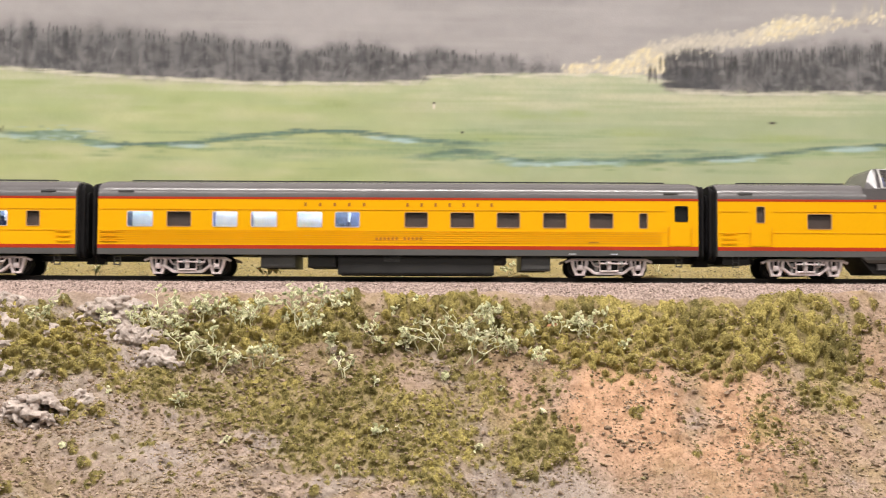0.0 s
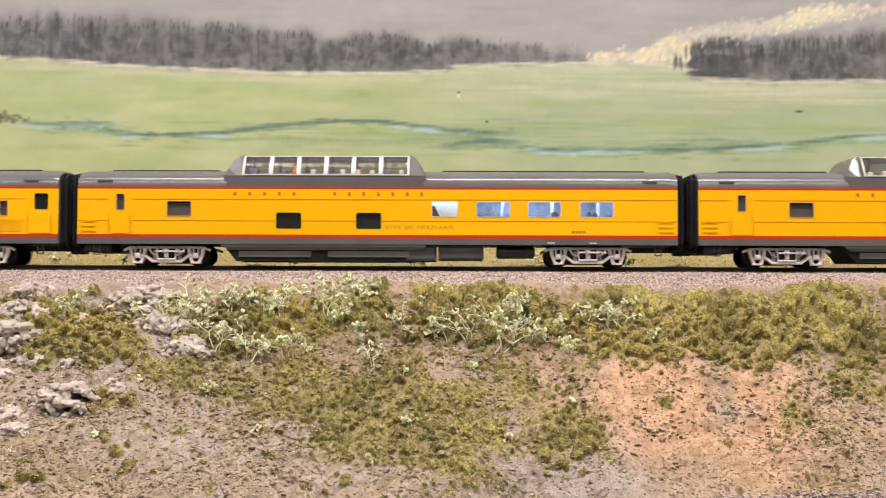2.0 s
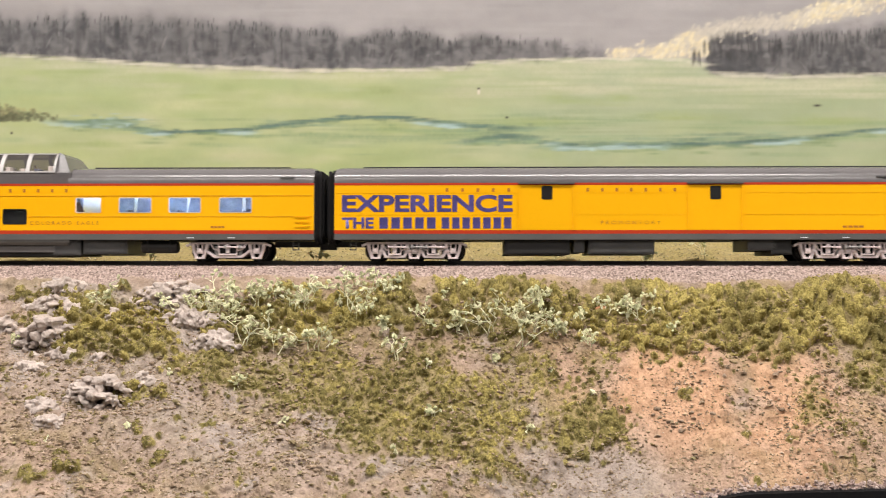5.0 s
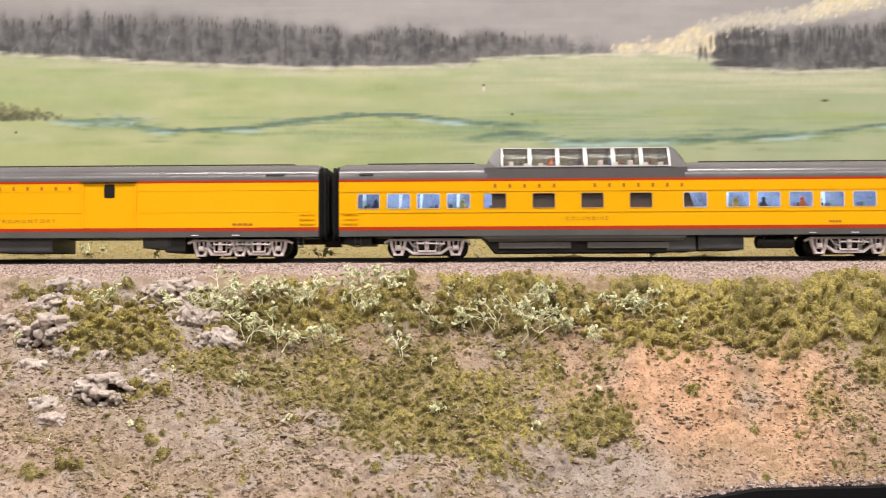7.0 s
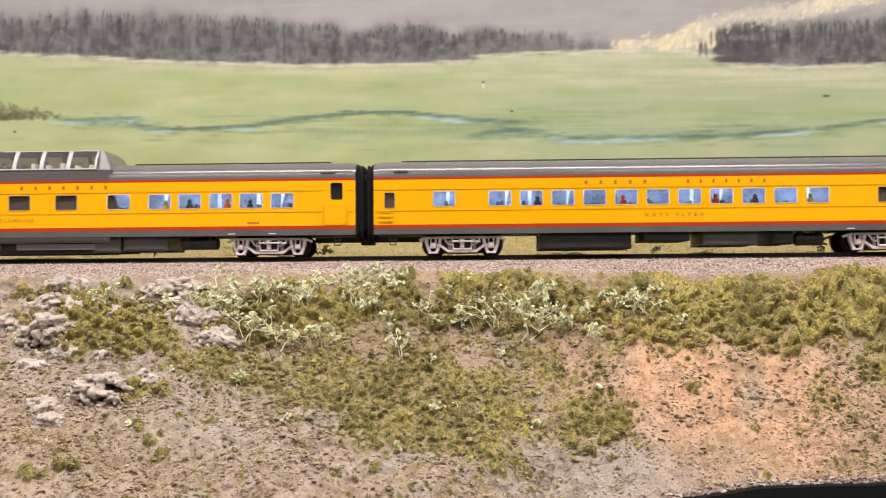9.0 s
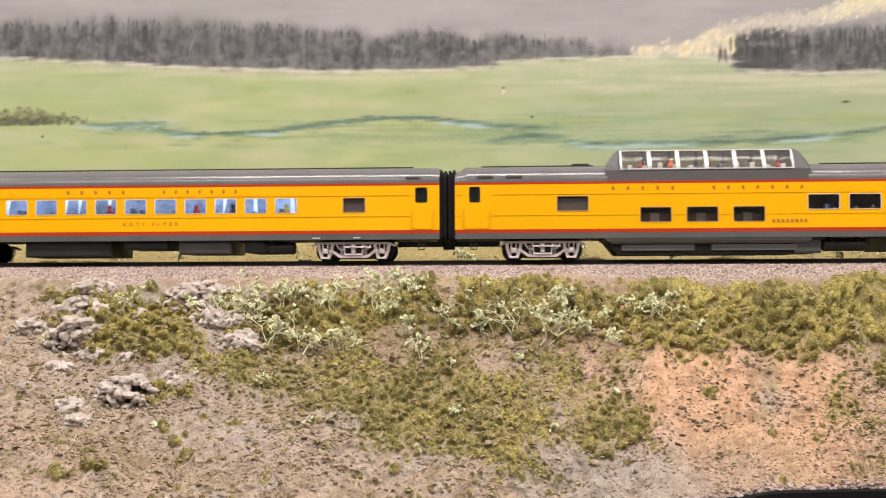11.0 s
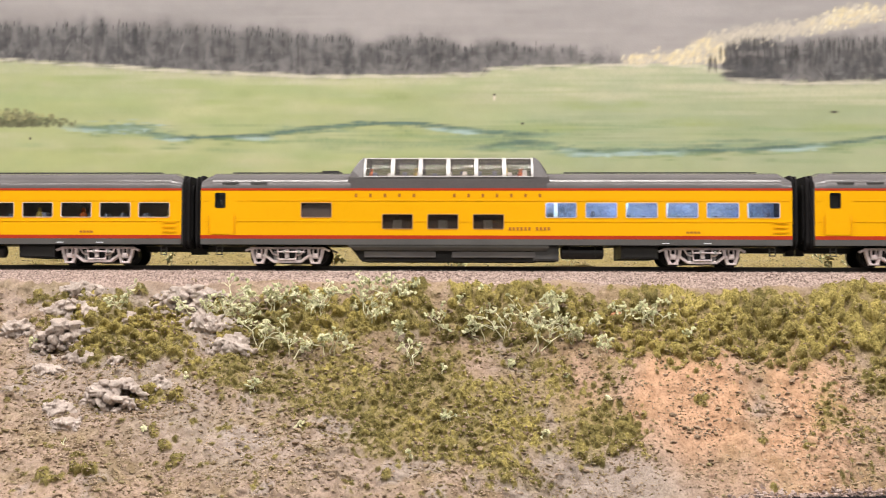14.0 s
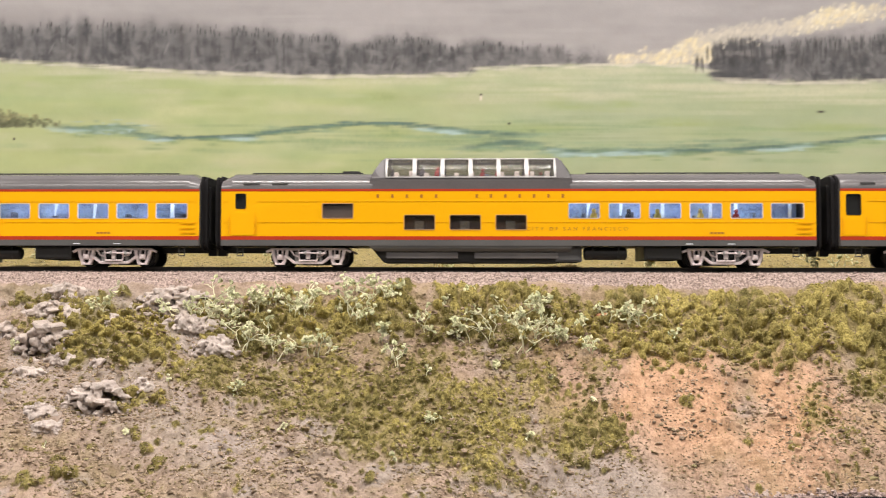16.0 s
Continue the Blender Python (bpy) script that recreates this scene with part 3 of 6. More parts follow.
class Canvas:
    """Brush strokes laid over one another on the board's own grid."""

    def __init__(self, xs, zs):
        self.xs, self.zs = xs, zs
        self.rgb, self.a = np.zeros((len(xs), len(zs), 3)), np.zeros((len(xs), len(zs)))

    def lay(self, i, k, mask, color):
        m = np.clip(mask, 0, 1)
        self.rgb[i, k] = self.rgb[i, k] * (1 - m[..., None]) + np.asarray(color) * m[..., None]
        self.a[i, k] = self.a[i, k] * (1 - m) + m

    def wash(self, mask_of, color):
        X, Z = np.meshgrid(self.xs, self.zs, indexing="ij")
        self.lay(slice(None), slice(None), mask_of(X, Z), color)

    def dab(self, x, z, w, h, color, strength=0.7, lean=0.0, hard=2.0):
        """A soft-edged stroke: half width w, half height h."""
        i = slice(*np.searchsorted(self.xs, (x - w * 1.8 - abs(lean) * h * 1.8, x + w * 1.8 + abs(lean) * h * 1.8)))
        k = slice(*np.searchsorted(self.zs, (z - h * 1.6, z + h * 1.6)))
        X, Z = self.xs[i][:, None], self.zs[k][None]
        u, v = (X - x - lean * (Z - z)) / w, (Z - z) / h
        rag = 0.75 + 0.5 * lattice(X + 0 * Z, Z + 0 * X, 0.0016, 33)
        self.lay(i, k, strength * np.exp(-np.abs(u) ** hard) * np.exp(-np.abs(v) ** 4) * rag, color)


def build_backdrop():
    xs = np.concatenate([np.linspace(-3.1, -0.37, 60, endpoint=False), np.arange(-0.37, 0.31, 0.0007), np.linspace(0.31, 3.1, 61)])
    zs = np.concatenate([np.linspace(-0.10, 0.055, 12, endpoint=False), np.arange(0.055, 0.175, 0.0006), np.linspace(0.175, 0.62, 40)])
    can = Canvas(xs, zs)
    r = np.random.default_rng(21)
    step = lambda v, w: np.clip(0.5 + v / w, 0, 1)
    tint = lambda c, v=0.07: tuple(np.clip(np.array(c) * (1 + r.normal(0, v)), 0, 1))
    # grey hills
    ridge = lambda X: np.interp(X, [-3, -0.32, -0.24, -0.17, -0.08, -0.02, 0.03], [0.19, 0.174, 0.1665, 0.159, 0.1470, 0.138, 0.13])
    can.wash(lambda X, Z: step(ridge(X) - Z + (lattice(X, Z, 0.03, 40) - 0.5) * 0.006, 0.010) * (0.45 + 0.3 * lattice(X, Z, 0.03, 41)), (0.30, 0.278, 0.275))
    hill = lambda X: np.interp(X, [0.10, 0.16, 0.19, 0.24, 0.4, 3], [0.10, 0.138, 0.1505, 0.1592, 0.178, 0.2])
    for _ in range(160):
        x = r.uniform(-0.36, 0.30)
        can.dab(x, r.uniform(0.135, 0.176), r.uniform(0.008, 0.03), r.uniform(0.001, 0.004), tint(r.choice([(0.40, 0.375, 0.375), (0.50, 0.47, 0.47), (0.33, 0.31, 0.31)]), 0.04), 0.22)
    # meadow
    edge = lambda X, Z: meadow_edge(X) + (lattice(X, Z, 0.004, 9) - 0.5) * 0.0012
    can.wash(lambda X, Z: step(edge(X, Z) - Z, 0.0012), (0.44, 0.49, 0.25))
    can.wash(lambda X, Z: step(edge(X, Z) - Z, 0.0012) * np.clip((X + 0.05) / 0.15, 0, 1) * 0.6, (0.39, 0.45, 0.32))
    greens = [(0.36, 0.43, 0.205), (0.45, 0.49, 0.27), (0.52, 0.53, 0.33), (0.40, 0.47, 0.25), (0.33, 0.42, 0.22), (0.50, 0.53, 0.29), (0.55, 0.54, 0.38)]
    for _ in range(900):
        x = r.uniform(-0.37, 0.31)
        top = float(meadow_edge(x)) - 0.003
        z = r.uniform(0.056, top)
        can.dab(x, z, r.uniform(0.006, 0.026), r.uniform(0.0015, 0.0060), tint(greens[r.integers(len(greens))], 0.06), r.uniform(0.14, 0.42), r.normal(0, 0.9), 2.0)
    can.wash(lambda X, Z: step(edge(X, Z) - Z, 0.0012) * np.clip((X + 0.06) / 0.12, 0, 1) * (0.25 + 0.3 * lattice(X, Z, 0.02, 61)), (0.40, 0.455, 0.335))
    can.wash(lambda X, Z: step(0.122 + (lattice(X, Z, 0.03, 93) - 0.5) * 0.02 - Z, 0.02) * np.clip((X - 0.02) / 0.12, 0, 1) * (0.2 + 0.35 * lattice(X, Z, 0.025, 94)), (0.335, 0.39, 0.235))
    for _ in range(170):
        xx = r.uniform(-0.36, 0.30)
        can.dab(xx, float(meadow_edge(xx)) - abs(r.normal(0.002, 0.004)), r.uniform(0.006, 0.02), r.uniform(0.001, 0.003), tint((0.60, 0.585, 0.43), 0.04), r.uniform(0.1, 0.3), r.normal(0, 0.4))
    for _ in range(110):
        x, z = r.normal(0.03, 0.10), r.normal(0.088, 0.006)
        can.dab(x, z, r.uniform(0.008, 0.03), r.uniform(0.0005, 0.0016), tint((0.27, 0.36, 0.21)), 0.36)
    for _ in range(60):
        x = r.uniform(0.0, 0.25)
        can.dab(x, r.normal(0.119, 0.006), r.uniform(0.01, 0.04), r.uniform(0.001, 0.002), tint((0.58, 0.57, 0.42), 0.04), 0.3)
    for x, z, w in ((-0.1745, 0.1096, 0.02), (-0.2633, 0.1268, 0.03), (-0.0656, 0.1150, 0.012), (0.0866, 0.1076, 0.022), (0.1208, 0.0984, 0.025), (0.0523, 0.1098, 0.02), (0.2057, 0.0921, 0.03), (-0.0518, 0.0904, 0.02), (-0.245, 0.083, 0.02), (0.03, 0.094, 0.03)):
        for _ in range(6):
            can.dab(r.normal(x, w * 0.4), r.normal(z, 0.0016), w * r.uniform(0.3, 0.8), r.uniform(0.001, 0.0028), tint((0.35, 0.42, 0.19), 0.08), 0.22, r.normal(0, 0.4))
    # woods: grey washes first, dark trunks after
    woods = np.concatenate([np.arange(-0.365, 0.075, 0.0009), np.arange(0.129, 0.305, 0.0009)])
    for tone in (0, 1, 2):
        for x in woods:
            fade = float(np.clip((0.085 - x) / 0.075, 0.15, 1)) if x < 0.1 else 1.0
            thick = 0.55 * float(lattice(x, 0.0, 0.014, 26)) + 0.45 * float(lattice(x, 0.0, 0.004, 62))
            if r.random() > (0.95, 0.75, 0.62)[tone] * (0.12 + 1.3 * thick) * (fade + 0.1):
                continue
            xx = x + r.normal(0, 0.0008)
            top = float(np.interp(xx, TOP_X, TOP_Z)) + 0.0012 + r.normal(0.0, 0.0016) + (float(lattice(x, 0.0, 0.012, 42)) - 0.5) * 0.006 + (float(lattice(x, 0.0, 0.003, 63)) - 0.5) * 0.004
            base = float(meadow_edge(xx)) + r.uniform(0.0002, 0.0016)
            if 0.1 < xx < 0.1375:
                base = 0.1365
            if tone:
                h = (top - base) * r.uniform(0.10, 0.42)
                mid = r.uniform(base + h * 0.7, max(base + h * 0.8, top - h * 0.8))
            else:
                h, mid = (top - base) / 2, (top + base) / 2
            color = tint(((0.205, 0.198, 0.202), (0.142, 0.139, 0.143), (0.078, 0.077, 0.081))[tone], 0.22)
            can.dab(xx, mid, r.uniform(0.0008, 0.0022) * (2.2, 1.5, 0.85)[tone], h, color, (0.6, 0.55, 0.5)[tone] * fade, r.normal(0, (0.04, 0.12, 0.12)[tone]))
            if tone == 1:
                can.dab(xx + r.normal(0, 0.001), base + r.uniform(0.0, 0.003), r.uniform(0.001, 0.003), r.uniform(0.0008, 0.002), color, 0.4 * fade)
            if tone == 2 and r.random() < 0.7:
                can.dab(xx, top - 0.0012, 0.0005, 0.0016, color, 0.6 * fade)
    # blotted crowns and a dark foot under the trunks
    for _ in range(2300):
        x = r.uniform(-0.365, 0.075) if r.random() < 0.7 else r.uniform(0.139, 0.305)
        fade = float(np.clip((0.085 - x) / 0.075, 0.15, 1)) if x < 0.1 else 1.0
        lo, hi = float(meadow_edge(x)) + 0.0008, float(np.interp(x, TOP_X, TOP_Z)) - 0.002
        clump = float(lattice(x, 0.0, 0.013, 64)) + (0.2 if x > 0.1 else 0)
        u = r.random() ** 1.7
        if hi - lo < 0.004 or r.random() > 0.2 + clump:
            continue
        dark = r.random() < clump * 0.9
        color = tint((0.085, 0.085, 0.090), 0.2) if dark else tint((0.235, 0.225, 0.228), 0.15)
        can.dab(x, lo + u * (hi - lo), r.uniform(0.0007, 0.0032), r.uniform(0.0009, 0.0040), color, r.uniform(0.15, 0.5) * fade, r.normal(0, 0.5))
    # pale light along the meadow's far edge
    for x in np.arange(-0.365, 0.305, 0.0045):
        xx = x + r.normal(0, 0.002)
        can.dab(xx, float(meadow_edge(xx)) - r.uniform(0.0, 0.0022), r.uniform(0.003, 0.008), r.uniform(0.0005, 0.0012), tint((0.66, 0.62, 0.52), 0.05), r.uniform(0.25, 0.7))
    # aspens
    for k in range(1800):
        u = r.random()
        pale = False
        if u < 0.07:
            x, z = r.normal(0.0855, 0.0035), r.normal(0.1368, 0.0014)
        elif u < 0.16:
            x, z = r.normal(0.105, 0.006), r.normal(0.1375, 0.0018)
        elif u < 0.42:
            x = 0.137 - 0.032 * r.random() ** 1.4
            z = r.uniform(0.1350, np.interp(x, [0.105, 0.118, 0.128, 0.137], [0.1400, 0.1465, 0.1500, 0.1460]))
        elif u < 0.68:
            x, pale = r.uniform(0.128, 0.20), True
            z = float(np.interp(x, [0.128, 0.16, 0.20], [0.1480, 0.1535, 0.1575])) + r.normal(0, 0.0026)
        else:
            x = r.normal(0.213, 0.012) if u < 0.93 else r.uniform(0.22, 0.30)
            z = float(np.interp(x, [0.19, 0.215, 0.30], [0.1570, 0.1635, 0.173])) + r.normal(0, 0.0028)
        if z < float(meadow_edge(x)) + 0.001 or z < float(hill(x)) + 0.001 and x > 0.17:
            continue
        c = ((0.73, 0.63, 0.44), (0.82, 0.75, 0.58), (0.66, 0.59, 0.46), (0.78, 0.68, 0.44), (0.60, 0.55, 0.48))[r.integers(5)]
        c = (0.60, 0.55, 0.47) if pale else c
        big = 1.6 if k < 600 else 1.0
        can.dab(x, z, r.uniform(0.0007, 0.0016) * big, r.uniform(0.0009, 0.0020) * big, tint(c, 0.05), r.uniform(0.06, 0.2) if k < 600 else r.uniform(0.25, 0.75), 0.4)
    for x in np.arange(0.14, 0.305, 0.0009):
        if r.random() < 0.4:
            z0 = 0.1405
            can.dab(x, r.uniform(0.140, float(hill(x))) if hill(x) > 0.141 else z0, r.uniform(0.001, 0.003), r.uniform(0.001, 0.003), tint((0.27, 0.25, 0.25)), 0.3)
    for x in np.arange(0.129, 0.305, 0.0008):
        if r.random() < 0.5:
            top = float(np.interp(x, TOP_X, TOP_Z)) + r.normal(0.0005, 0.0026)
            can.dab(x, top - 0.004, r.uniform(0.0005, 0.0012), 0.0045, tint((0.085, 0.084, 0.086), 0.2), 0.6, r.normal(0, 0.06))
    # stream
    for xs_, zs_ in STREAMS:
        for x in np.arange(xs_[0], xs_[-1], 0.0016):
            z = float(np.interp(x, xs_, zs_))
            ends = min(1.0, (x - xs_[0]) / 0.02 + 0.2, (xs_[-1] - x) / 0.02 + 0.1)
            wet = float(lattice(x, 0.0, 0.026, 31))
            if r.random() < 0.7:
                can.dab(x + r.normal(0, 0.002), z + r.normal(0.0006, 0.0005), r.uniform(0.003, 0.009), r.uniform(0.0005, 0.0012), tint((0.125, 0.195, 0.165), 0.15), 0.6 * ends * (1.2 - 0.6 * wet), r.normal(0, 0.3))
            if wet > 0.56 and r.random() < 0.8:
                can.dab(x + r.normal(0, 0.002), z - 0.0009 + r.normal(0, 0.0006), r.uniform(0.002, 0.007), r.uniform(0.0005, 0.0012) * (0.6 + wet), tint((0.42, 0.56, 0.56), 0.08), 0.55 * ends)
            if r.random() < 0.35:
                can.dab(x + r.normal(0, 0.006), z + r.normal(-0.002, 0.0022), r.uniform(0.003, 0.010), r.uniform(0.0005, 0.0014), tint((0.21, 0.30, 0.16), 0.12), 0.36 * ends, r.normal(0, 0.4))
    for cx_, cz_, wx, wz, n in ((-0.231, 0.0940, 0.012, 0.0022, 60), (-0.112, 0.0945, 0.012, 0.0010, 26), (0.006, 0.0900, 0.014, 0.0010, 26), (0.012, 0.0830, 0.016, 0.0016, 40), (0.10, 0.0815, 0.03, 0.0012, 45), (0.165, 0.0850, 0.03, 0.0016, 45)):
        for _ in range(n):
            can.dab(r.normal(cx_, wx), r.normal(cz_, wz), r.uniform(0.002, 0.008), r.uniform(0.0004, 0.0012), tint(((0.20, 0.30, 0.22), (0.16, 0.235, 0.18), (0.27, 0.37, 0.25))[r.integers(3)], 0.1), 0.3, r.normal(0, 0.3))
    for _ in range(40):
        can.dab(r.normal(-0.231, 0.010), r.normal(0.0945, 0.0024), r.uniform(0.001, 0.004), r.uniform(0.0004, 0.001), tint(((0.34, 0.45, 0.42), (0.25, 0.33, 0.25), (0.44, 0.55, 0.56))[r.integers(3)]), 0.4)
    # bush
    for _ in range(620):
        x = r.normal(-0.308, 0.016)
        z = 0.0965 + abs(r.normal(0, 0.0048))
        if z < 0.1085 - abs(x + 0.308) * 0.22:
            can.dab(x, z, r.uniform(0.0008, 0.002), r.uniform(0.0006, 0.0015), tint(((0.10, 0.105, 0.065), (0.165, 0.17, 0.10), (0.28, 0.275, 0.16), (0.42, 0.40, 0.20))[r.integers(4) if z > 0.1005 else r.integers(2)]), 0.5)
    # scuffs and a bare chip
    for x, z, w, h, c in ((-0.0035, 0.1152, 0.0009, 0.0008, 0.07), (0.014, 0.0972, 0.001, 0.0007, 0.06), (0.2044, 0.1039, 0.0022, 0.0008, 0.07), (-0.296, 0.0885, 0.0008, 0.0008, 0.08), (-0.0035, 0.1132, 0.0008, 0.0016, 0.75), (0.150, 0.176, 0.003, 0.0008, 0.15)):
        can.dab(x, z, w, h, (c, c * 0.9, c * 0.8), 0.9)
    n, k = len(xs), len(zs)
    X, Z = np.meshgrid(xs, zs, indexing="ij")
    idx = np.arange(n * k).reshape(n, k)
    faces = np.stack([idx[:-1, :-1], idx[1:, :-1], idx[1:, 1:], idx[:-1, 1:]], -1).reshape(-1, 4)
    me = soup("backdrop", np.stack([X, np.full_like(X, BACK), Z], -1).reshape(-1, 3), faces, backdrop_material())
    rgba = np.concatenate([can.rgb / np.maximum(can.a, 1e-4)[..., None], can.a[..., None]], -1).reshape(-1)
    me.attributes.new("brushwork", "FLOAT_COLOR", "POINT").data.foreach_set("color", rgba.astype(np.float32))
    board = new("backdrop", me)
    solid = board.modifiers.new("board", "SOLIDIFY")
    solid.thickness, solid.offset = 0.004, -1
    return tagged(board, "hand-painted backdrop of meadow, stream and grey hills", "backdrop", kind="structure")


backdrop = build_backdrop()


# ---------------------------------------------------------------- track
def build_track():
    track = tagged(new("railway_track"), "model railway track with dark rails on pinkish ballast", "track")
    track.location = (0, 0, RAIL_TOP)
    section = [(-1.15, -2.3), (1.15, -2.3), (1.15, -2.0), (0.3, -1.75), (0.3, -0.75), (0.55, -0.6), (0.55, -0.08), (0.42, 0), (-0.42, 0), (-0.55, -0.08), (-0.55, -0.6), (-0.3, -0.75), (-0.3, -1.75), (-1.15, -2.0)]
    for side in (-8.6, 8.6):
        bm = bm_new()
        a = [bm.verts.new((-3050, side + y, z)) for y, z in section]
        b = [bm.verts.new((3050, side + y, z)) for y, z in section]
        bm.faces.new(a), bm.faces.new(b[::-1])
        for i in range(len(a)):
            bm.faces.new((a[i], b[i], b[(i + 1) % len(a)], a[(i + 1) % len(a)]))
        part("rail", bm, RAILSIDE, track)
    tie = mesh_of("tie", box(bm_new(), -1.3, 1.3, -11.6, 11.6, -4.2, -2.4, 0.15), TIE)
    for k in range(150):
        place("tie", tie, track, m=pose((k - 75) * 0.0066, 0, 0))
    bm = bm_new()
    for k in list(range(-460, -75)) + list(range(75, 460)):
        box(bm, k * 6.6 - 1.3, k * 6.6 + 1.3, -11.6, 11.6, -4.2, -2.4)
    part("far_ties", bm, TIE, track, kind="stuff")


build_track()


# ---------------------------------------------------------------- room that closes the place
def slab(name, size, at, material, label):
    bm = bm_new()
    x, y, z = (s * 500 for s in size)
    box(bm, -x, x, -y, y, -z, z)
    ob = new(name, mesh_of(name, bm, material))
    ob.location = at
    return tagged(ob, label, name.split("_")[0], kind="structure")


slab("floor", (9.2, 7.2, 0.1), (0, -1.2, -1.25), FLOORMAT, "grey carpeted floor of the exhibition room")
slab("ceiling", (9.2, 7.2, 0.1), (0, -1.2, 1.42), CEILMAT, "plain white ceiling over the layout")
slab("wall_north", (9.2, 0.1, 2.6), (0, 2.4, 0.1), WALLPAINT, "plain off-white wall behind the layout")
slab("wall_south", (9.2, 0.1, 2.6), (0, -4.8, 0.1), WALLPAINT, "plain off-white wall facing the layout")
slab("wall_west", (0.1, 7.1, 2.6), (-4.6, -1.2, 0.1), WALLPAINT, "plain off-white side wall of the room")
slab("wall_east", (0.1, 7.1, 2.6), (4.6, -1.2, 0.1), WALLPAINT, "plain off-white side wall of the room")


def build_fascia():
    xs = np.concatenate([np.linspace(-3.1, -0.4, 20, endpoint=False), np.arange(-0.4, 0.4, 0.004), np.linspace(0.4, 3.1, 21)])
    f = front_edge(xs)
    top = ground_height(xs, f) - 0.0003
    verts = []
    for x, y, z in zip(xs, f, top):
        verts += [(x, y - 0.006, z), (x, y + 0.0005, z), (x, y + 0.0005, -1.2), (x, y - 0.006, -1.2)]
    n = len(xs)
    faces = [[4 * i + k, 4 * i + 4 + k, 4 * i + 4 + (k + 1) % 4, 4 * i + (k + 1) % 4] for i in range(n - 1) for k in range(4)] + [[0, 1, 2, 3], [4 * n - 1, 4 * n - 2, 4 * n - 3, 4 * n - 4]]
    return tagged(new("fascia", soup("fascia", verts, faces, FASCIA)), "black painted fascia board along the layout's front edge", "fascia", kind="structure")


build_fascia()


# ---------------------------------------------------------------- train
HALF = 143.7
WIDE = 17.5
LOW, HIGH = 14.8, 36.7      # the yellow side, above the rail


def side_panel(car, holes, sign, name, material=None, low=LOW, high=HIGH):
    """A car side in one sheet of 0.9 mm with openings through it. holes: x0, x1, z0, z1."""
    xs = sorted({-HALF, HALF, *(h[0] for h in holes), *(h[1] for h in holes)})
    zs = sorted({low, high, *(h[2] for h in holes), *(h[3] for h in holes)})
    bm = bm_new()
    grid = {}

    def vert(i, k, d):
        if (i, k, d) not in grid:
            grid[i, k, d] = bm.verts.new((xs[i], sign * (WIDE - 0.9 * d), zs[k]))
        return grid[i, k, d]

    def solid(i, k):
        if not (0 <= i < len(xs) - 1 and 0 <= k < len(zs) - 1):
            return False
        cx, cz = (xs[i] + xs[i + 1]) / 2, (zs[k] + zs[k + 1]) / 2
        return not any(h[0] < cx < h[1] and h[2] < cz < h[3] for h in holes)
    for i in range(len(xs) - 1):
        for k in range(len(zs) - 1):
            if not solid(i, k):
                continue
            for d in (0, 1):
                bm.faces.new([vert(i, k, d), vert(i + 1, k, d), vert(i + 1, k + 1, d), vert(i, k + 1, d)])
            for (a, b, ni, nk) in (((i, k), (i + 1, k), i, k - 1), ((i, k + 1), (i + 1, k + 1), i, k + 1), ((i, k), (i, k + 1), i - 1, k), ((i + 1, k), (i + 1, k + 1), i + 1, k)):
                if not solid(ni, nk):
                    bm.faces.new([vert(*a, 0), vert(*b, 0), vert(*b, 1), vert(*a, 1)])
    return part(name, bm, material or YELLOW, car)


def strip(car, name, x0, x1, z0, z1, material, proud=0.12, label="", sides=(-1, 1), deep=0.4):
    for sgn in sides:
        ya, yb = sorted((sgn * (WIDE + proud), sgn * (WIDE - deep)))
        part(name, box(bm_new(), x0, x1, ya, yb, z0, z1), material, car, label)


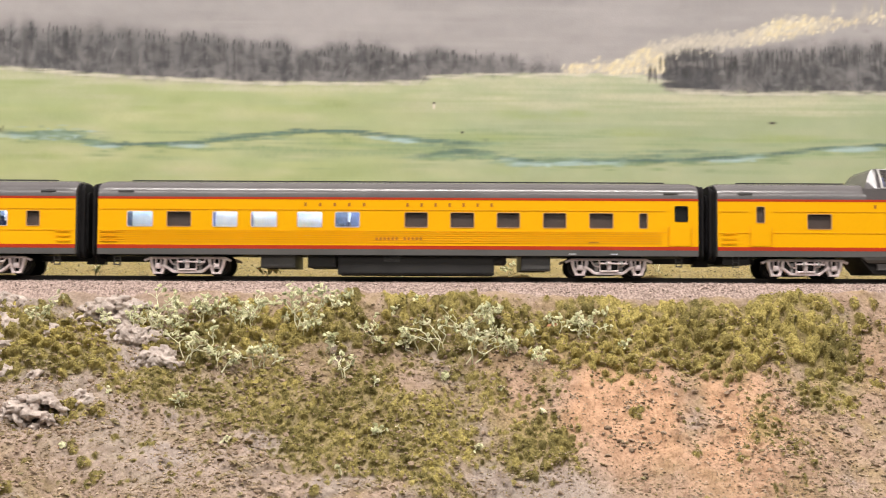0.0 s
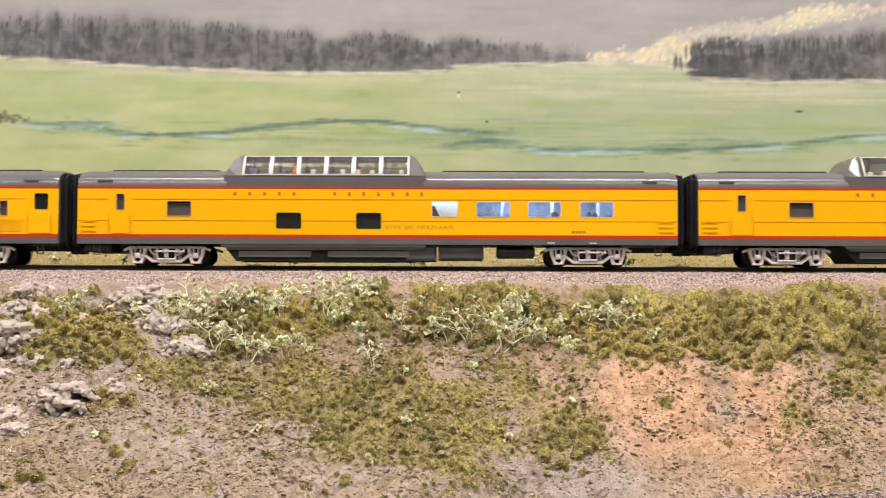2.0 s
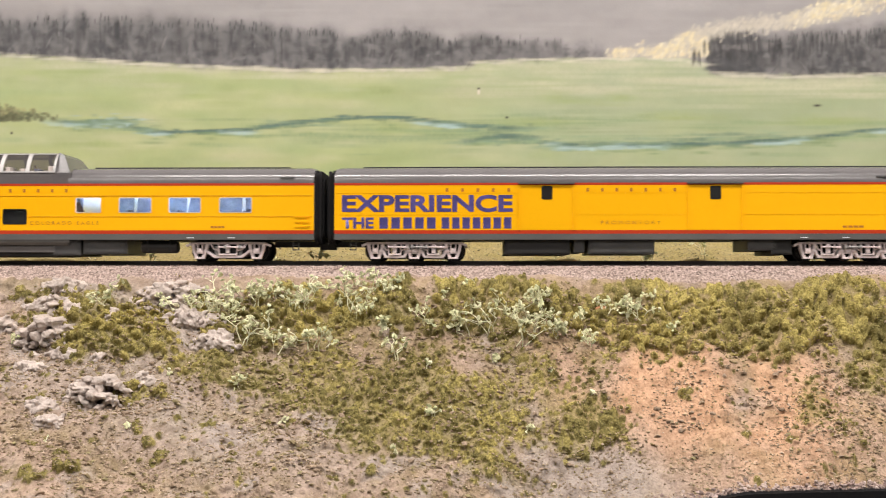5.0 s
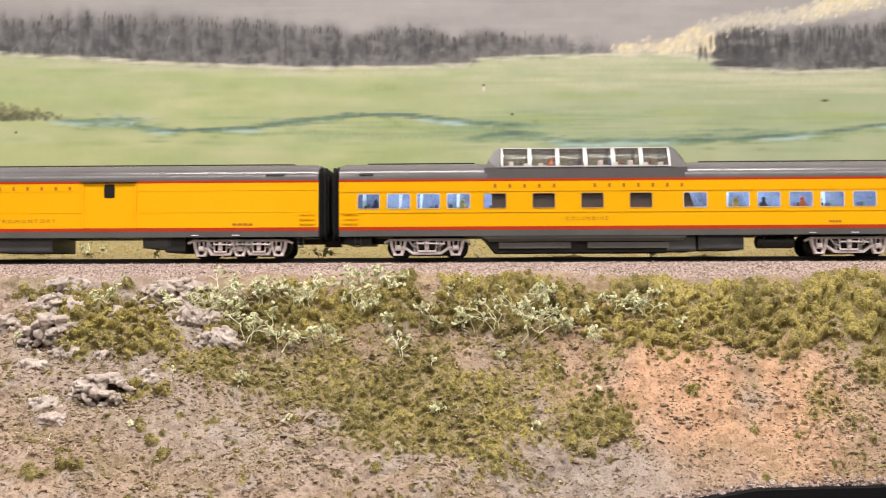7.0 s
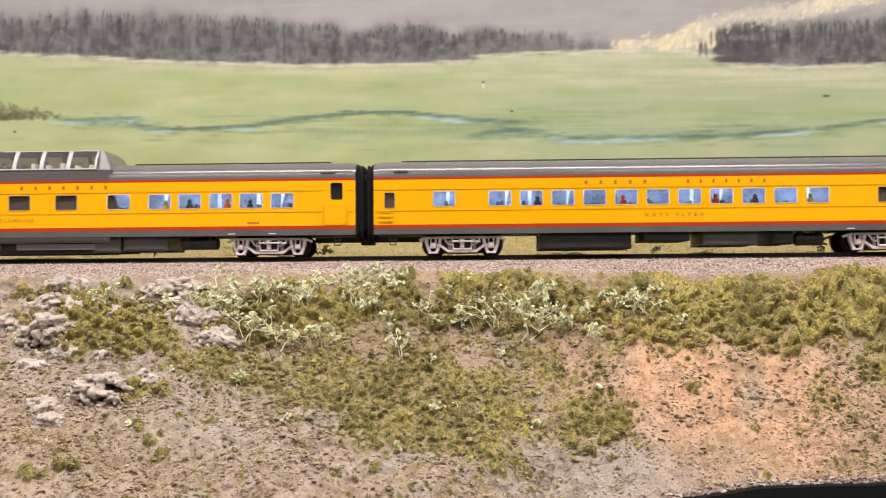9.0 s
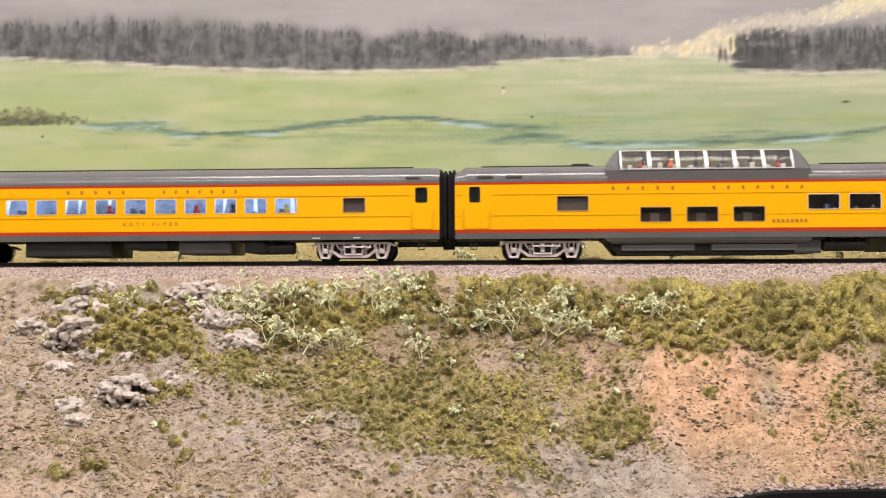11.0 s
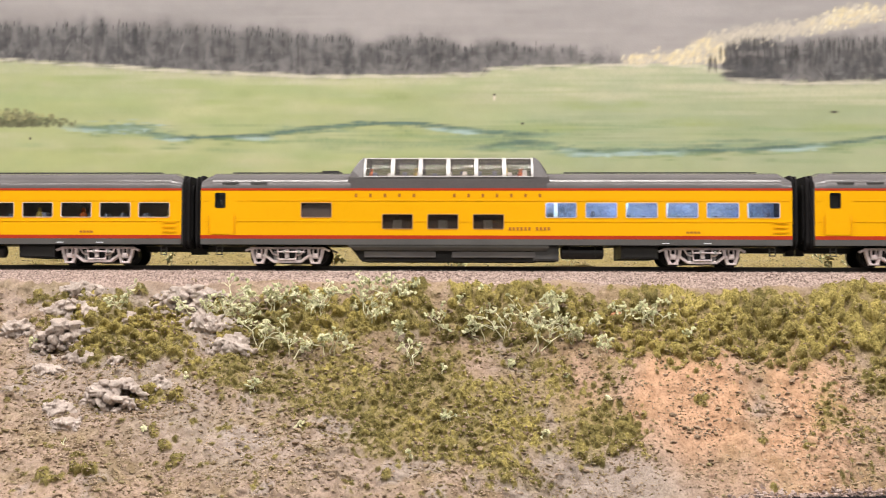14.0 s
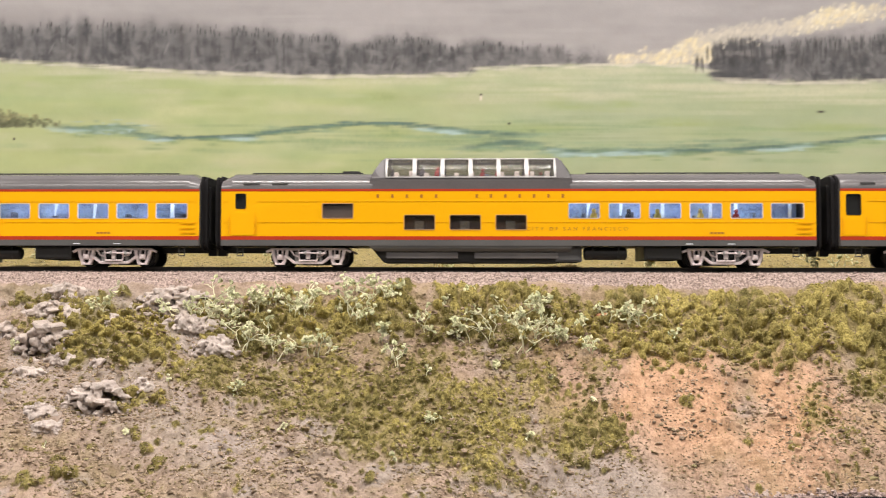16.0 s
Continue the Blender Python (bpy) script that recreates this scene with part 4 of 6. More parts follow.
def window(car, x0, x1, z0, z1, fill, lit, rim=0.36):
    """fill: open, shade, black, a bright panel behind the light strip, half (a shade over part of it)."""
    bm = bm_new()
    r = 0.9
    outer, inner = rounded(x0 - rim * 0.4, x1 + rim * 0.4, z0 - rim * 0.4, z1 + rim * 0.4, r), rounded(x0 + rim * 0.6, x1 - rim * 0.6, z0 + rim * 0.6, z1 - rim * 0.6, r * 0.7)
    y0, y1 = -WIDE - 0.14, -WIDE + 0.5
    n = len(outer)
    loops = [[bm.verts.new((x, y, z)) for x, z in pts] for pts, y in ((outer, y1), (outer, y0), (inner, y0), (inner, y1))]
    for a, b in zip(loops, loops[1:]):
        for k in range(n):
            bm.faces.new((a[k], a[(k + 1) % n], b[(k + 1) % n], b[k]))
    # rim colour carries the window glow: pale when lit, tan when covered
    w = part("window", bm, BLACKHOLE if fill == "black" else RIMTAN if fill in ("shade", "dim", "half") else RIM, car)
    pane = part("pane", box(bm_new(), x0 + 0.1, x1 - 0.1, -WIDE + 0.30, -WIDE + 0.42, z0 + 0.1, z1 - 0.1), PANE, w)
    pane.visible_shadow = False
    if fill == "shade":
        part("shade", box(bm_new(), x0 - 0.3, x1 + 0.3, -WIDE + 1.0, -WIDE + 1.3, z0 - 0.3, z1 + 0.3), SHADE, w, "drawn brown window shade")
    elif fill == "black":
        part("shade", box(bm_new(), x0 - 0.3, x1 + 0.3, -WIDE + 1.0, -WIDE + 1.3, z0 - 0.3, z1 + 0.3), BLACKHOLE, w, "dark backing behind the pane")
    elif fill == "blind":
        # made-up reflector: catches the strip's light so the window looks bright
        part("blind", box(bm_new(), x0 - 1.5, x1 + 1.5, -3.4, -3.1, z0 - 3, z1 + 3.5), PANELWHITE, w, "white panel added behind the light strip to brighten the window")
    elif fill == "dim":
        # added dark panel stands in for an unlit space behind the window
        part("shade", box(bm_new(), x0 - 0.3, x1 + 0.3, -WIDE + 4.0, -WIDE + 4.3, z0 - 2, z1 + 2), SHADE, w, "dark panel added behind the pane so that it reads unlit")
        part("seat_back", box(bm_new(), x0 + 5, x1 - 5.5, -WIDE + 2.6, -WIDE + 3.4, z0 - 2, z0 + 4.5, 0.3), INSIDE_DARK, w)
        # unseen plate added to stop the light strip brightening the panel
        part("light_baffle", box(bm_new(), x0 - 1.2, x1 + 1.2, -WIDE + 1.0, -WIDE + 4.0, z1 + 0.6, z1 + 0.9), SHADE, w)
    elif fill == "half":
        m = x0 + (x1 - x0) * 0.36
        part("shade", box(bm_new(), m, x1 + 0.3, -WIDE + 1.0, -WIDE + 1.3, z0 - 0.3, z1 + 0.3), SHADE, w, "half-drawn brown window shade")
    elif fill == "stair":
        # same added reflector, behind the slanting stair wall
        part("blind", box(bm_new(), x0 - 1.5, x1 + 1.5, -3.4, -3.1, z0 - 3, z1 + 3.5), PANELWHITE, w, "white panel added behind the light strip to brighten the stair window")
        part("shade", prism(bm_new(), [(x0 - 0.3, z1 - 2), (x0 + 1.2, z1 - 2), (x0 + 4.0, z0), (x0 - 0.3, z0)], -WIDE + 1.5, -WIDE + 1.8), SHADE, w, "slanting stair wall behind the pane")
    elif fill == "slant":
        part("shade", prism(bm_new(), [(x0 - 0.3, z1), (x0 + 3, z1), (x0 + 5.5, z0), (x0 - 0.3, z0)], -WIDE + 1.5, -WIDE + 1.8), SHADE, w, "slanting stair wall behind the pane")
    return w


def roof_section(h):
    """Half-round roof, from the near eave to the far one."""
    out = []
    for k in range(17):
        a = math.pi * k / 16
        c, s = math.cos(a), math.sin(a)
        out.append((-17.4 * math.copysign(abs(c) ** 0.80, c), 37.7 + 8.9 * h * s ** 0.80))
    return out


def roof(car, domed, sloped):
    drop, at = (0.66, 138.6) if sloped else (0.93, 141.2)
    left, right = [(-HALF, drop), (-at, 1.0)], [(at, 1.0), (HALF, drop)]
    runs = [left + right]
    if domed:
        runs = [left + [(domed[0] + 1.5, 1.0)], [(domed[1] - 1.5, 1.0)] + right]
    for run in runs:
        bm = bm_new()
        rows = [[bm.verts.new((x, y, z)) for y, z in roof_section(h)] for x, h in run]
        for a, b in zip(rows, rows[1:]):
            for k in range(16):
                bm.faces.new((a[k], a[k + 1], b[k + 1], b[k]))
        bm.faces.new(rows[0])
        bm.faces.new(rows[-1][::-1])
        hard = {v for x in (0, 1, -2, -1) for v in rows[x]}
        for e in [e for e in bm.edges if e.verts[0] in hard and e.verts[1] in hard and abs(e.verts[0].co.x - e.verts[1].co.x) < 0.01]:
            e.smooth = False
        r = part("roof", bm, GREY, car, "grey rounded roof", True)
        a, b = max(run[0][0], -132) + (9 if domed and run[0][0] > -HALF else 1), min(run[-1][0], 131) - (6 if domed and run[-1][0] < HALF else 1)
        part("roof_strip", box(bm_new(), a, b, -5.0, 5.0, 45.9, 47.05, 0.1), DARK, r)


def dome(car, x0, x1, g0, g1, lit_seats, seed):
    """Glazed observation dome: grey hull, six panes a side, bright near frames, darkened far ones."""
    loc = random.Random(seed)
    zb, zt = 43.5, 53.1
    wide = lambda z: 17.0 if z < zb else 17.0 - 0.3 * (z - zb) - 0.028 * (z - zb) ** 2
    bm = bm_new()
    box(bm, x0 + 0.3, x1 - 0.3, -17.0, 17.0, 36.8, zb, 0.3)
    for sgn, xe, xg in ((-1, x0, g0), (1, x1, g1)):
        prof = [(xe, zb - 3), (xe - sgn * 0.6, zb), (xe - sgn * 2.2, 47), (xe - sgn * 5.2, 52.0), (xe - sgn * 7.0, 53.4), (xg, 53.8), (xg, zb - 3)]
        l = [bm.verts.new((x, -wide(z), z)) for x, z in prof]
        rr = [bm.verts.new((x, wide(z), z)) for x, z in prof]
        bm.faces.new(l), bm.faces.new(rr[::-1])
        for k in range(len(prof)):
            j = (k + 1) % len(prof)
            bm.faces.new((l[k], rr[k], rr[j], l[j]))
    d = part("dome", bm, GREY, car, "glazed observation dome with a grey hull")
    bm = bm_new()
    cap = [(-wide(52.9), 52.9), (-wide(52.9) + 1.2, 53.6), (-6, 54.0), (6, 54.0), (wide(52.9) - 1.2, 53.6), (wide(52.9), 52.9), (6, 53.3), (-6, 53.3)]
    a, b = [bm.verts.new((g0, y, z)) for y, z in cap], [bm.verts.new((g1, y, z)) for y, z in cap]
    bm.faces.new(a), bm.faces.new(b[::-1])
    for k in range(len(cap)):
        j = (k + 1) % len(cap)
        bm.faces.new((a[k], b[k], b[j], a[j]))
    part("dome_top", bm, GREY, d)
    step = (g1 - g0) / 6

    def sheet(xa, xb, za, zc, off, thick, sgn):
        bmx = bm_new()
        prev = None
        for t in range(6):
            z = za + (zc - za) * t / 5
            y = wide(z) + off
            cur = [bmx.verts.new((x, sgn * yy, z)) for x, yy in ((xa, y), (xb, y), (xb, y - thick), (xa, y - thick))]
            if prev:
                for k in range(4):
                    bmx.faces.new((prev[k], prev[(k + 1) % 4], cur[(k + 1) % 4], cur[k]))
            else:
                bmx.faces.new(cur)
            prev = cur
        bmx.faces.new(prev[::-1])
        return bmx
    def curved(xa, xb, za, zc, off, sgn):
        bmx = bm_new()
        ring = [[bmx.verts.new((x, sgn * (wide(za + (zc - za) * t / 5) + off), za + (zc - za) * t / 5)) for x in (xa, xb)] for t in range(6)]
        for a_, b_ in zip(ring, ring[1:]):
            bmx.faces.new((a_[0], a_[1], b_[1], b_[0]))
        return bmx
    # far panes and frames take darker colours in place of interior shade
    for sgn in (-1, 1):
        for k in range(6):
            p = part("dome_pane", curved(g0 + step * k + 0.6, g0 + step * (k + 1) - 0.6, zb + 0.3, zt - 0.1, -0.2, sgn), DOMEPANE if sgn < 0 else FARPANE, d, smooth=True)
            p.visible_shadow = False
        for k in range(7):
            w = 0.95 if 0 < k < 6 else 0.5
            part("dome_rib", sheet(g0 + step * k - w, g0 + step * k + w, zb, zt, 0.15, 0.7, sgn), (BRIGHT if sgn < 0 else DARK), d, "metal dome rib, bright on the near side and darkened on the far side")
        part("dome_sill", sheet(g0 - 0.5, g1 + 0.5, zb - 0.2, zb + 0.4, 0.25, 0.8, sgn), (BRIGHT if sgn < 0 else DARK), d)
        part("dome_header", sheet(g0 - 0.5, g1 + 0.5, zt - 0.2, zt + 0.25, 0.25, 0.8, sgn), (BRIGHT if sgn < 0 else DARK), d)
    part("dome_floor", box(bm_new(), g0, g1, -15, 15, zb - 1.2, zb - 0.6), SEATPALE, d)
    # made-up pale bar, imitates the light smears low in the panes
    part("dome_smear_bar", box(bm_new(), g0 + 3, g1 - 3, 1.5, 3.0, zb - 0.6, zb + 2.9, 0.3), SEATPALE, d, "pale bar added to imitate bright smears low in the dome panes")
    for k in range(11):
        x = g0 + 4 + k * (g1 - g0 - 8) / 10
        for y in (-9, 8):
            part("dome_seat", box(bm_new(), x - 0.6, x + 1.6, y - 3.5, y + 3.5, zb - 0.7, zb + loc.uniform(2.2, 3.8), 0.4), SEATPALE if loc.random() < 0.75 else SEAT, d)
            if loc.random() < lit_seats * 0.7:
                figurine(d, x - 1.4, y + loc.uniform(-2, 2), zb + 0.2, loc, loc.uniform(0.8, 1.0))
    return d


def figurine(parent, x, y, z, loc, size=1.0):
    """A plain seated lump, one mesh."""
    bm = bm_new()
    s = size
    lathe(bm, [(0, 1.5 * s), (2.2 * s, 1.7 * s), (3.6 * s, 1.3 * s), (4.1 * s, 0.6 * s), (4.4 * s, 0.85 * s), (5.1 * s, 1.0 * s), (5.9 * s, 0.5 * s)], (x, y, z), "z", 10)
    return part("seated_figurine", bm, loc.choice(FIG), parent, smooth=True)


def writing(parent, text, x0, x1, z0, z1, material, bold=0.0):
    cu = bpy.data.curves.new("lettering", "FONT")
    cu.body, cu.extrude, cu.offset, cu.fill_mode = text, 0.0, bold, "BOTH"
    cu.space_character = 1.0 if bold else 1.7
    tmp = bpy.data.objects.new("lettering", cu)
    me = bpy.data.meshes.new_from_object(tmp)
    co = np.empty(len(me.vertices) * 3)
    me.vertices.foreach_get("co", co)
    co = co.reshape(-1, 3)
    lo, hi = co.min(0), co.max(0)
    u = (co[:, 0] - lo[0]) / (hi[0] - lo[0]) * (x1 - x0) + x0
    w = (co[:, 1] - lo[1]) / (hi[1] - lo[1]) * (z1 - z0) + z0
    me.vertices.foreach_set("co", (np.stack([u, np.full_like(u, -WIDE - 0.1), w], -1) * MM).ravel())
    me.materials.append(material)
    bpy.data.objects.remove(tmp)
    ob = new("lettering", me)
    ob.parent = parent
    return ob


def bars(parent, x0, x1, n, z0, z1, material, fill=0.5, gaps=()):
    """Writing as plain bars."""
    st = (x1 - x0) / n
    w = st * fill / 2
    me = mesh_of("lettering_bar", box(bm_new(), -w, w, -WIDE - 0.12, -WIDE + 0.2, z0, z1), material)
    for k in range(n):
        if k not in gaps:
            place("lettering_bar", me, parent, m=pose((x0 + (k + 0.5) * st) * MM, 0, 0))


# trucks ------------------------------------------------------------
WHEEL = None


def wheel_mesh():
    bm = bm_new()
    for s in (-1, 1):
        lathe(bm, [(s * 6.9, 5.2), (s * 7.15, 5.85), (s * 7.5, 5.75), (s * 7.7, 5.2), (s * 9.9, 5.05), (s * 9.9, 4.2), (s * 9.2, 3.9), (s * 9.2, 1.6), (s * 10.1, 1.3), (s * 10.1, 0.9)], (0, 0, 0), "y", 28)
    lathe(bm, [(-12.4, 0.9), (12.4, 0.9)], (0, 0, 0), "y", 10)
    return mesh_of("wheelset", bm, STEEL, False)


def bar(bm, pts, half, y0, y1):
    """A bent flat bar along points in x and z."""
    for (ax, az), (bx, bz) in zip(pts, pts[1:]):
        l = math.hypot(bx - ax, bz - az)
        ux, uz = (bx - ax) / l * half, (bz - az) / l * half
        prism(bm, [(ax - ux * 0.4 + uz, az - uz * 0.4 - ux), (bx + ux * 0.4 + uz, bz + uz * 0.4 - ux), (bx + ux * 0.4 - uz, bz + uz * 0.4 + ux), (ax - ux * 0.4 - uz, az - uz * 0.4 + ux)], y0, y1, 0.12)


def frame_mesh(axles):
    """One cast side frame: top beam with drooping horns, open pedestals, equaliser bars, swing hangers and brake gear."""
    bm = bm_new()
    e = axles[-1]
    n = e + 6.6
    y0, y1 = -14.9, -12.6
    bar(bm, [(-n, 7.3), (-n + 2.6, 8.5), (-n + 5, 8.6), (n - 5, 8.6), (n - 2.6, 8.5), (n, 7.3)], 0.55, y0, y1)
    for a in axles:
        bar(bm, [(a - 3.5, 8.2), (a - 3.0, 5.0), (a - 1.7, 1.7)], 0.75, y0, y1)
        bar(bm, [(a + 3.5, 8.2), (a + 3.0, 5.0), (a + 1.7, 1.7)], 0.75, y0, y1)
        bar(bm, [(a - 2.2, 1.3), (a + 2.2, 1.3)], 0.45, y0 - 0.3, y1)
        box(bm, a - 1.5, a + 1.5, y0 - 0.5, y1, 3.4, 6.0, 0.35)
        box(bm, a - 0.9, a + 0.9, y0 - 0.8, y0 - 0.4, 4.0, 5.6, 0.2)
        bar(bm, [(a - 1.2, 6.0), (a - 1.2, 8.0)], 0.3, y0 - 0.2, y1)
        bar(bm, [(a + 1.2, 6.0), (a + 1.2, 8.0)], 0.3, y0 - 0.2, y1)
    for a, b in zip(axles, axles[1:]):
        c, w = (a + b) / 2, (b - a) / 2
        bar(bm, [(a + 2.0, 4.9), (a + 3.6, 4.6), (a + w * 0.52, 1.9), (b - w * 0.52, 1.9), (b - 3.6, 4.6), (b - 2.0, 4.9)], 0.6, y0 - 0.4, y1 + 0.4)
        for s in (-1, 1):
            bar(bm, [(c + s * w * 0.34, 8.2), (c + s * w * 0.30, 2.6)], 0.34, y0 - 0.6, y0 + 0.3)
            bar(bm, [(c + s * w * 0.62, 8.2), (c + s * w * 0.50, 5.6), (c + s * w * 0.34, 5.0)], 0.36, y0 - 0.2, y0 + 0.6)
        box(bm, c - 1.0, c + 1.0, y0 - 1.1, y0 + 0.4, 3.6, 8.0, 0.25)
        box(bm, c - w * 0.32, c + w * 0.32, y0 - 0.9, y0 - 0.1, 2.6, 3.4, 0.2)
        bar(bm, [(c - w * 0.30, 6.7), (c + w * 0.10, 6.7), (c + w * 0.62, 6.5)], 0.38, y0 - 1.7, y0 - 0.9)
    return mesh_of("side_frame", bm, SILVER)


def spring_mesh():
    bm = bm_new()
    prof = []
    for k in range(7):
        z = 2.6 + k * 0.7
        prof += [(z, 1.05), (z + 0.35, 0.75)]
    lathe(bm, prof, (0, 0, 0), "z", 10)
    return mesh_of("spring", bm, BRIGHT, True)


def rod_mesh():
    bm = bm_new()
    box(bm, -1.2, 6.2, -16.5, -15.9, 6.3, 7.0, 0.2)
    box(bm, 5.4, 6.6, -16.7, -15.7, 5.9, 7.6, 0.2)
    box(bm, -1.7, -0.7, -16.7, -15.7, 5.9, 7.6, 0.2)
    return mesh_of("brake_rod", bm, BRIGHT)


FRAMES = {2: frame_mesh((-14.0, 14.0)), 3: frame_mesh((-19.0, 0.0, 19.0))}
WHEEL, SPRING, ROD = wheel_mesh(), spring_mesh(), rod_mesh()
BOLSTER = mesh_of("bolster", box(bm_new(), -9.6, 9.6, -12.4, 12.4, 1.6, 9.2, 0.3), DARK)
wheels = []


def truck(car, at, count=2):
    axles = (-14.0, 14.0) if count == 2 else (-19.0, 0.0, 19.0)
    t = place("truck", BOLSTER, car, "silver-painted %s truck" % ("four-wheel" if count == 2 else "six-wheel"), m=pose(at * MM, 0, 0))
    for turn in (0, 180):
        place("side_frame", FRAMES[count], t, m=pose(0, 0, 0, 0, 0, turn))
    for a, b in zip(axles, axles[1:]):
        for s in (-1, 1):
            for u in (-1, 1):
                place("spring", SPRING, t, m=pose(((a + b) / 2 + u * 5.9 * (1 if count == 2 else 0.85)) * MM, s * 13.6 * MM, 0))
    place("brake_rod", ROD, t)
    for a in axles:
        w = place("wheelset", WHEEL, t, m=pose(a * MM, 0, 5.2 * MM))
        wheels.append((w, a))


def underfloor(car, boxes, skirt):
    """boxes: x0, x1, bottom, kind. skirt: the span of the deep side skirt, if any."""
    part("floor_frame", box(bm_new(), -HALF + 2, HALF - 2, -15.5, 15.5, 10.3, 13.4, 0.2), DARK, car)
    strip(car, "side_sill", -HALF, HALF, 10.2, 13.0, SKIRT, 0.05, "grey side sill", deep=1.6)
    for x0, x1, z0, kind in boxes:
        bm = bm_new()
        if kind == "tank":
            lathe(bm, [(0, 2.0), (0.7, 3.1), (x1 - x0 - 0.7, 3.1), (x1 - x0, 2.0)], (x0, -11.5, z0 + 3.2), "x", 16)
            for k in (0.2, 0.8):
                box(bm, x0 + (x1 - x0) * k - 0.4, x0 + (x1 - x0) * k + 0.4, -14.6, -10, z0 + 1, 10.6)
        else:
            box(bm, x0, x1, -15.2, 15.2 if kind != "ladder" else -13.5, z0, 10.6, 0.3)
            box(bm, x0 + 1, x1 - 1, -15.5, -15.1, z0 + 0.8, 9.6, 0.12)
        part("equipment_box" if kind != "tank" else "air_tank", bm, BOXGREY if kind == "grey" else DARK, car)
    if skirt:
        a, b = skirt
        bm = bm_new()
        for sgn in (-1, 1):
            rim = [(a, 10.4, 17.45), (b, 10.4, 17.45), (b, 9.0, 17.2), (b - 1, 7.5, 16.0), (a + 4.5, 7.5, 16.0), (a + 2, 9.0, 17.2)]
            out = [bm.verts.new((x, sgn * y, z)) for x, z, y in rim]
            inn = [bm.verts.new((x, sgn * (y - 1.2), z)) for x, z, y in rim]
            for o in (out, inn):
                bm.faces.new((o[0], o[1], o[2], o[5]))
                bm.faces.new((o[5], o[2], o[3], o[4]))
            for k in range(6):
                j = (k + 1) % 6
                bm.faces.new((out[k], out[j], inn[j], inn[k]))
        part("deep_skirt", bm, SKIRT, car, "grey skirt below the dome")
        bm = bm_new()
        prism(bm, [(a + 1, 10), (b - 6, 10), (b - 6, 2.2), (a + 7.5, 2.2)], -14.0, 14.0, 0.2)
        part("belly", bm, DARK, car)
        m = (a + b) / 2
        for p0, p1 in ((a + 9, m - 5.5), (m + 2.5, b - 6)):
            part("belly_panel", box(bm_new(), p0, p1, -15.4, -14.0, 4.1, 7.0, 0.2), PANEL, car)
    for s in (-1, 1):
        bm = bm_new()
        x = s * (HALF - 9)
        for u in (-1.4, 1.4):
            box(bm, x + u - 0.25, x + u + 0.25, -15.6, -15.1, 5.2, 10.6)
        box(bm, x - 1.6, x + 1.6, -15.7, -14.6, 5.0, 5.5)
        box(bm, x - 1.6, x + 1.6, -15.7, -14.6, 7.4, 7.8)
        part("step", bm, BOXGREY, car)
        bm = bm_new()
        box(bm, s * (HALF - 22), s * (HALF + 2.5), -1.6, 1.6, 7.0, 9.6) if s > 0 else box(bm, s * (HALF + 2.5), s * (HALF - 22), -1.6, 1.6, 7.0, 9.6)
        box(bm, s * (HALF + 3.0) - 2.1, s * (HALF + 3.0) + 2.1, -2.2, 2.2, 5.6, 9.4, 0.4)
        part("coupler", bm, STEEL, car)


def bellows(car, s):
    """Folded rubber diaphragm on the car's end."""
    bm = bm_new()
    n = 4
    for k in range(n):
        xa = HALF + 0.1 + k * 1.08
        inset = (0.0, 0.9, 0.3, 3.2)[k]
        pts = rounded(-14.6 + inset, 14.6 - inset, 8.2 + inset, 44.6 - inset * 1.3, 3.0)
        a, b = [bm.verts.new((s * xa, y, z)) for y, z in pts], [bm.verts.new((s * (xa + 1.06), y, z)) for y, z in pts]
        bm.faces.new(a), bm.faces.new(b[::-1])
        for i in range(len(pts)):
            j = (i + 1) % len(pts)
            bm.faces.new((a[i], b[i], b[j], a[j]))
    part("diaphragm", bm, RUBBER, car, "dark folded rubber diaphragm")


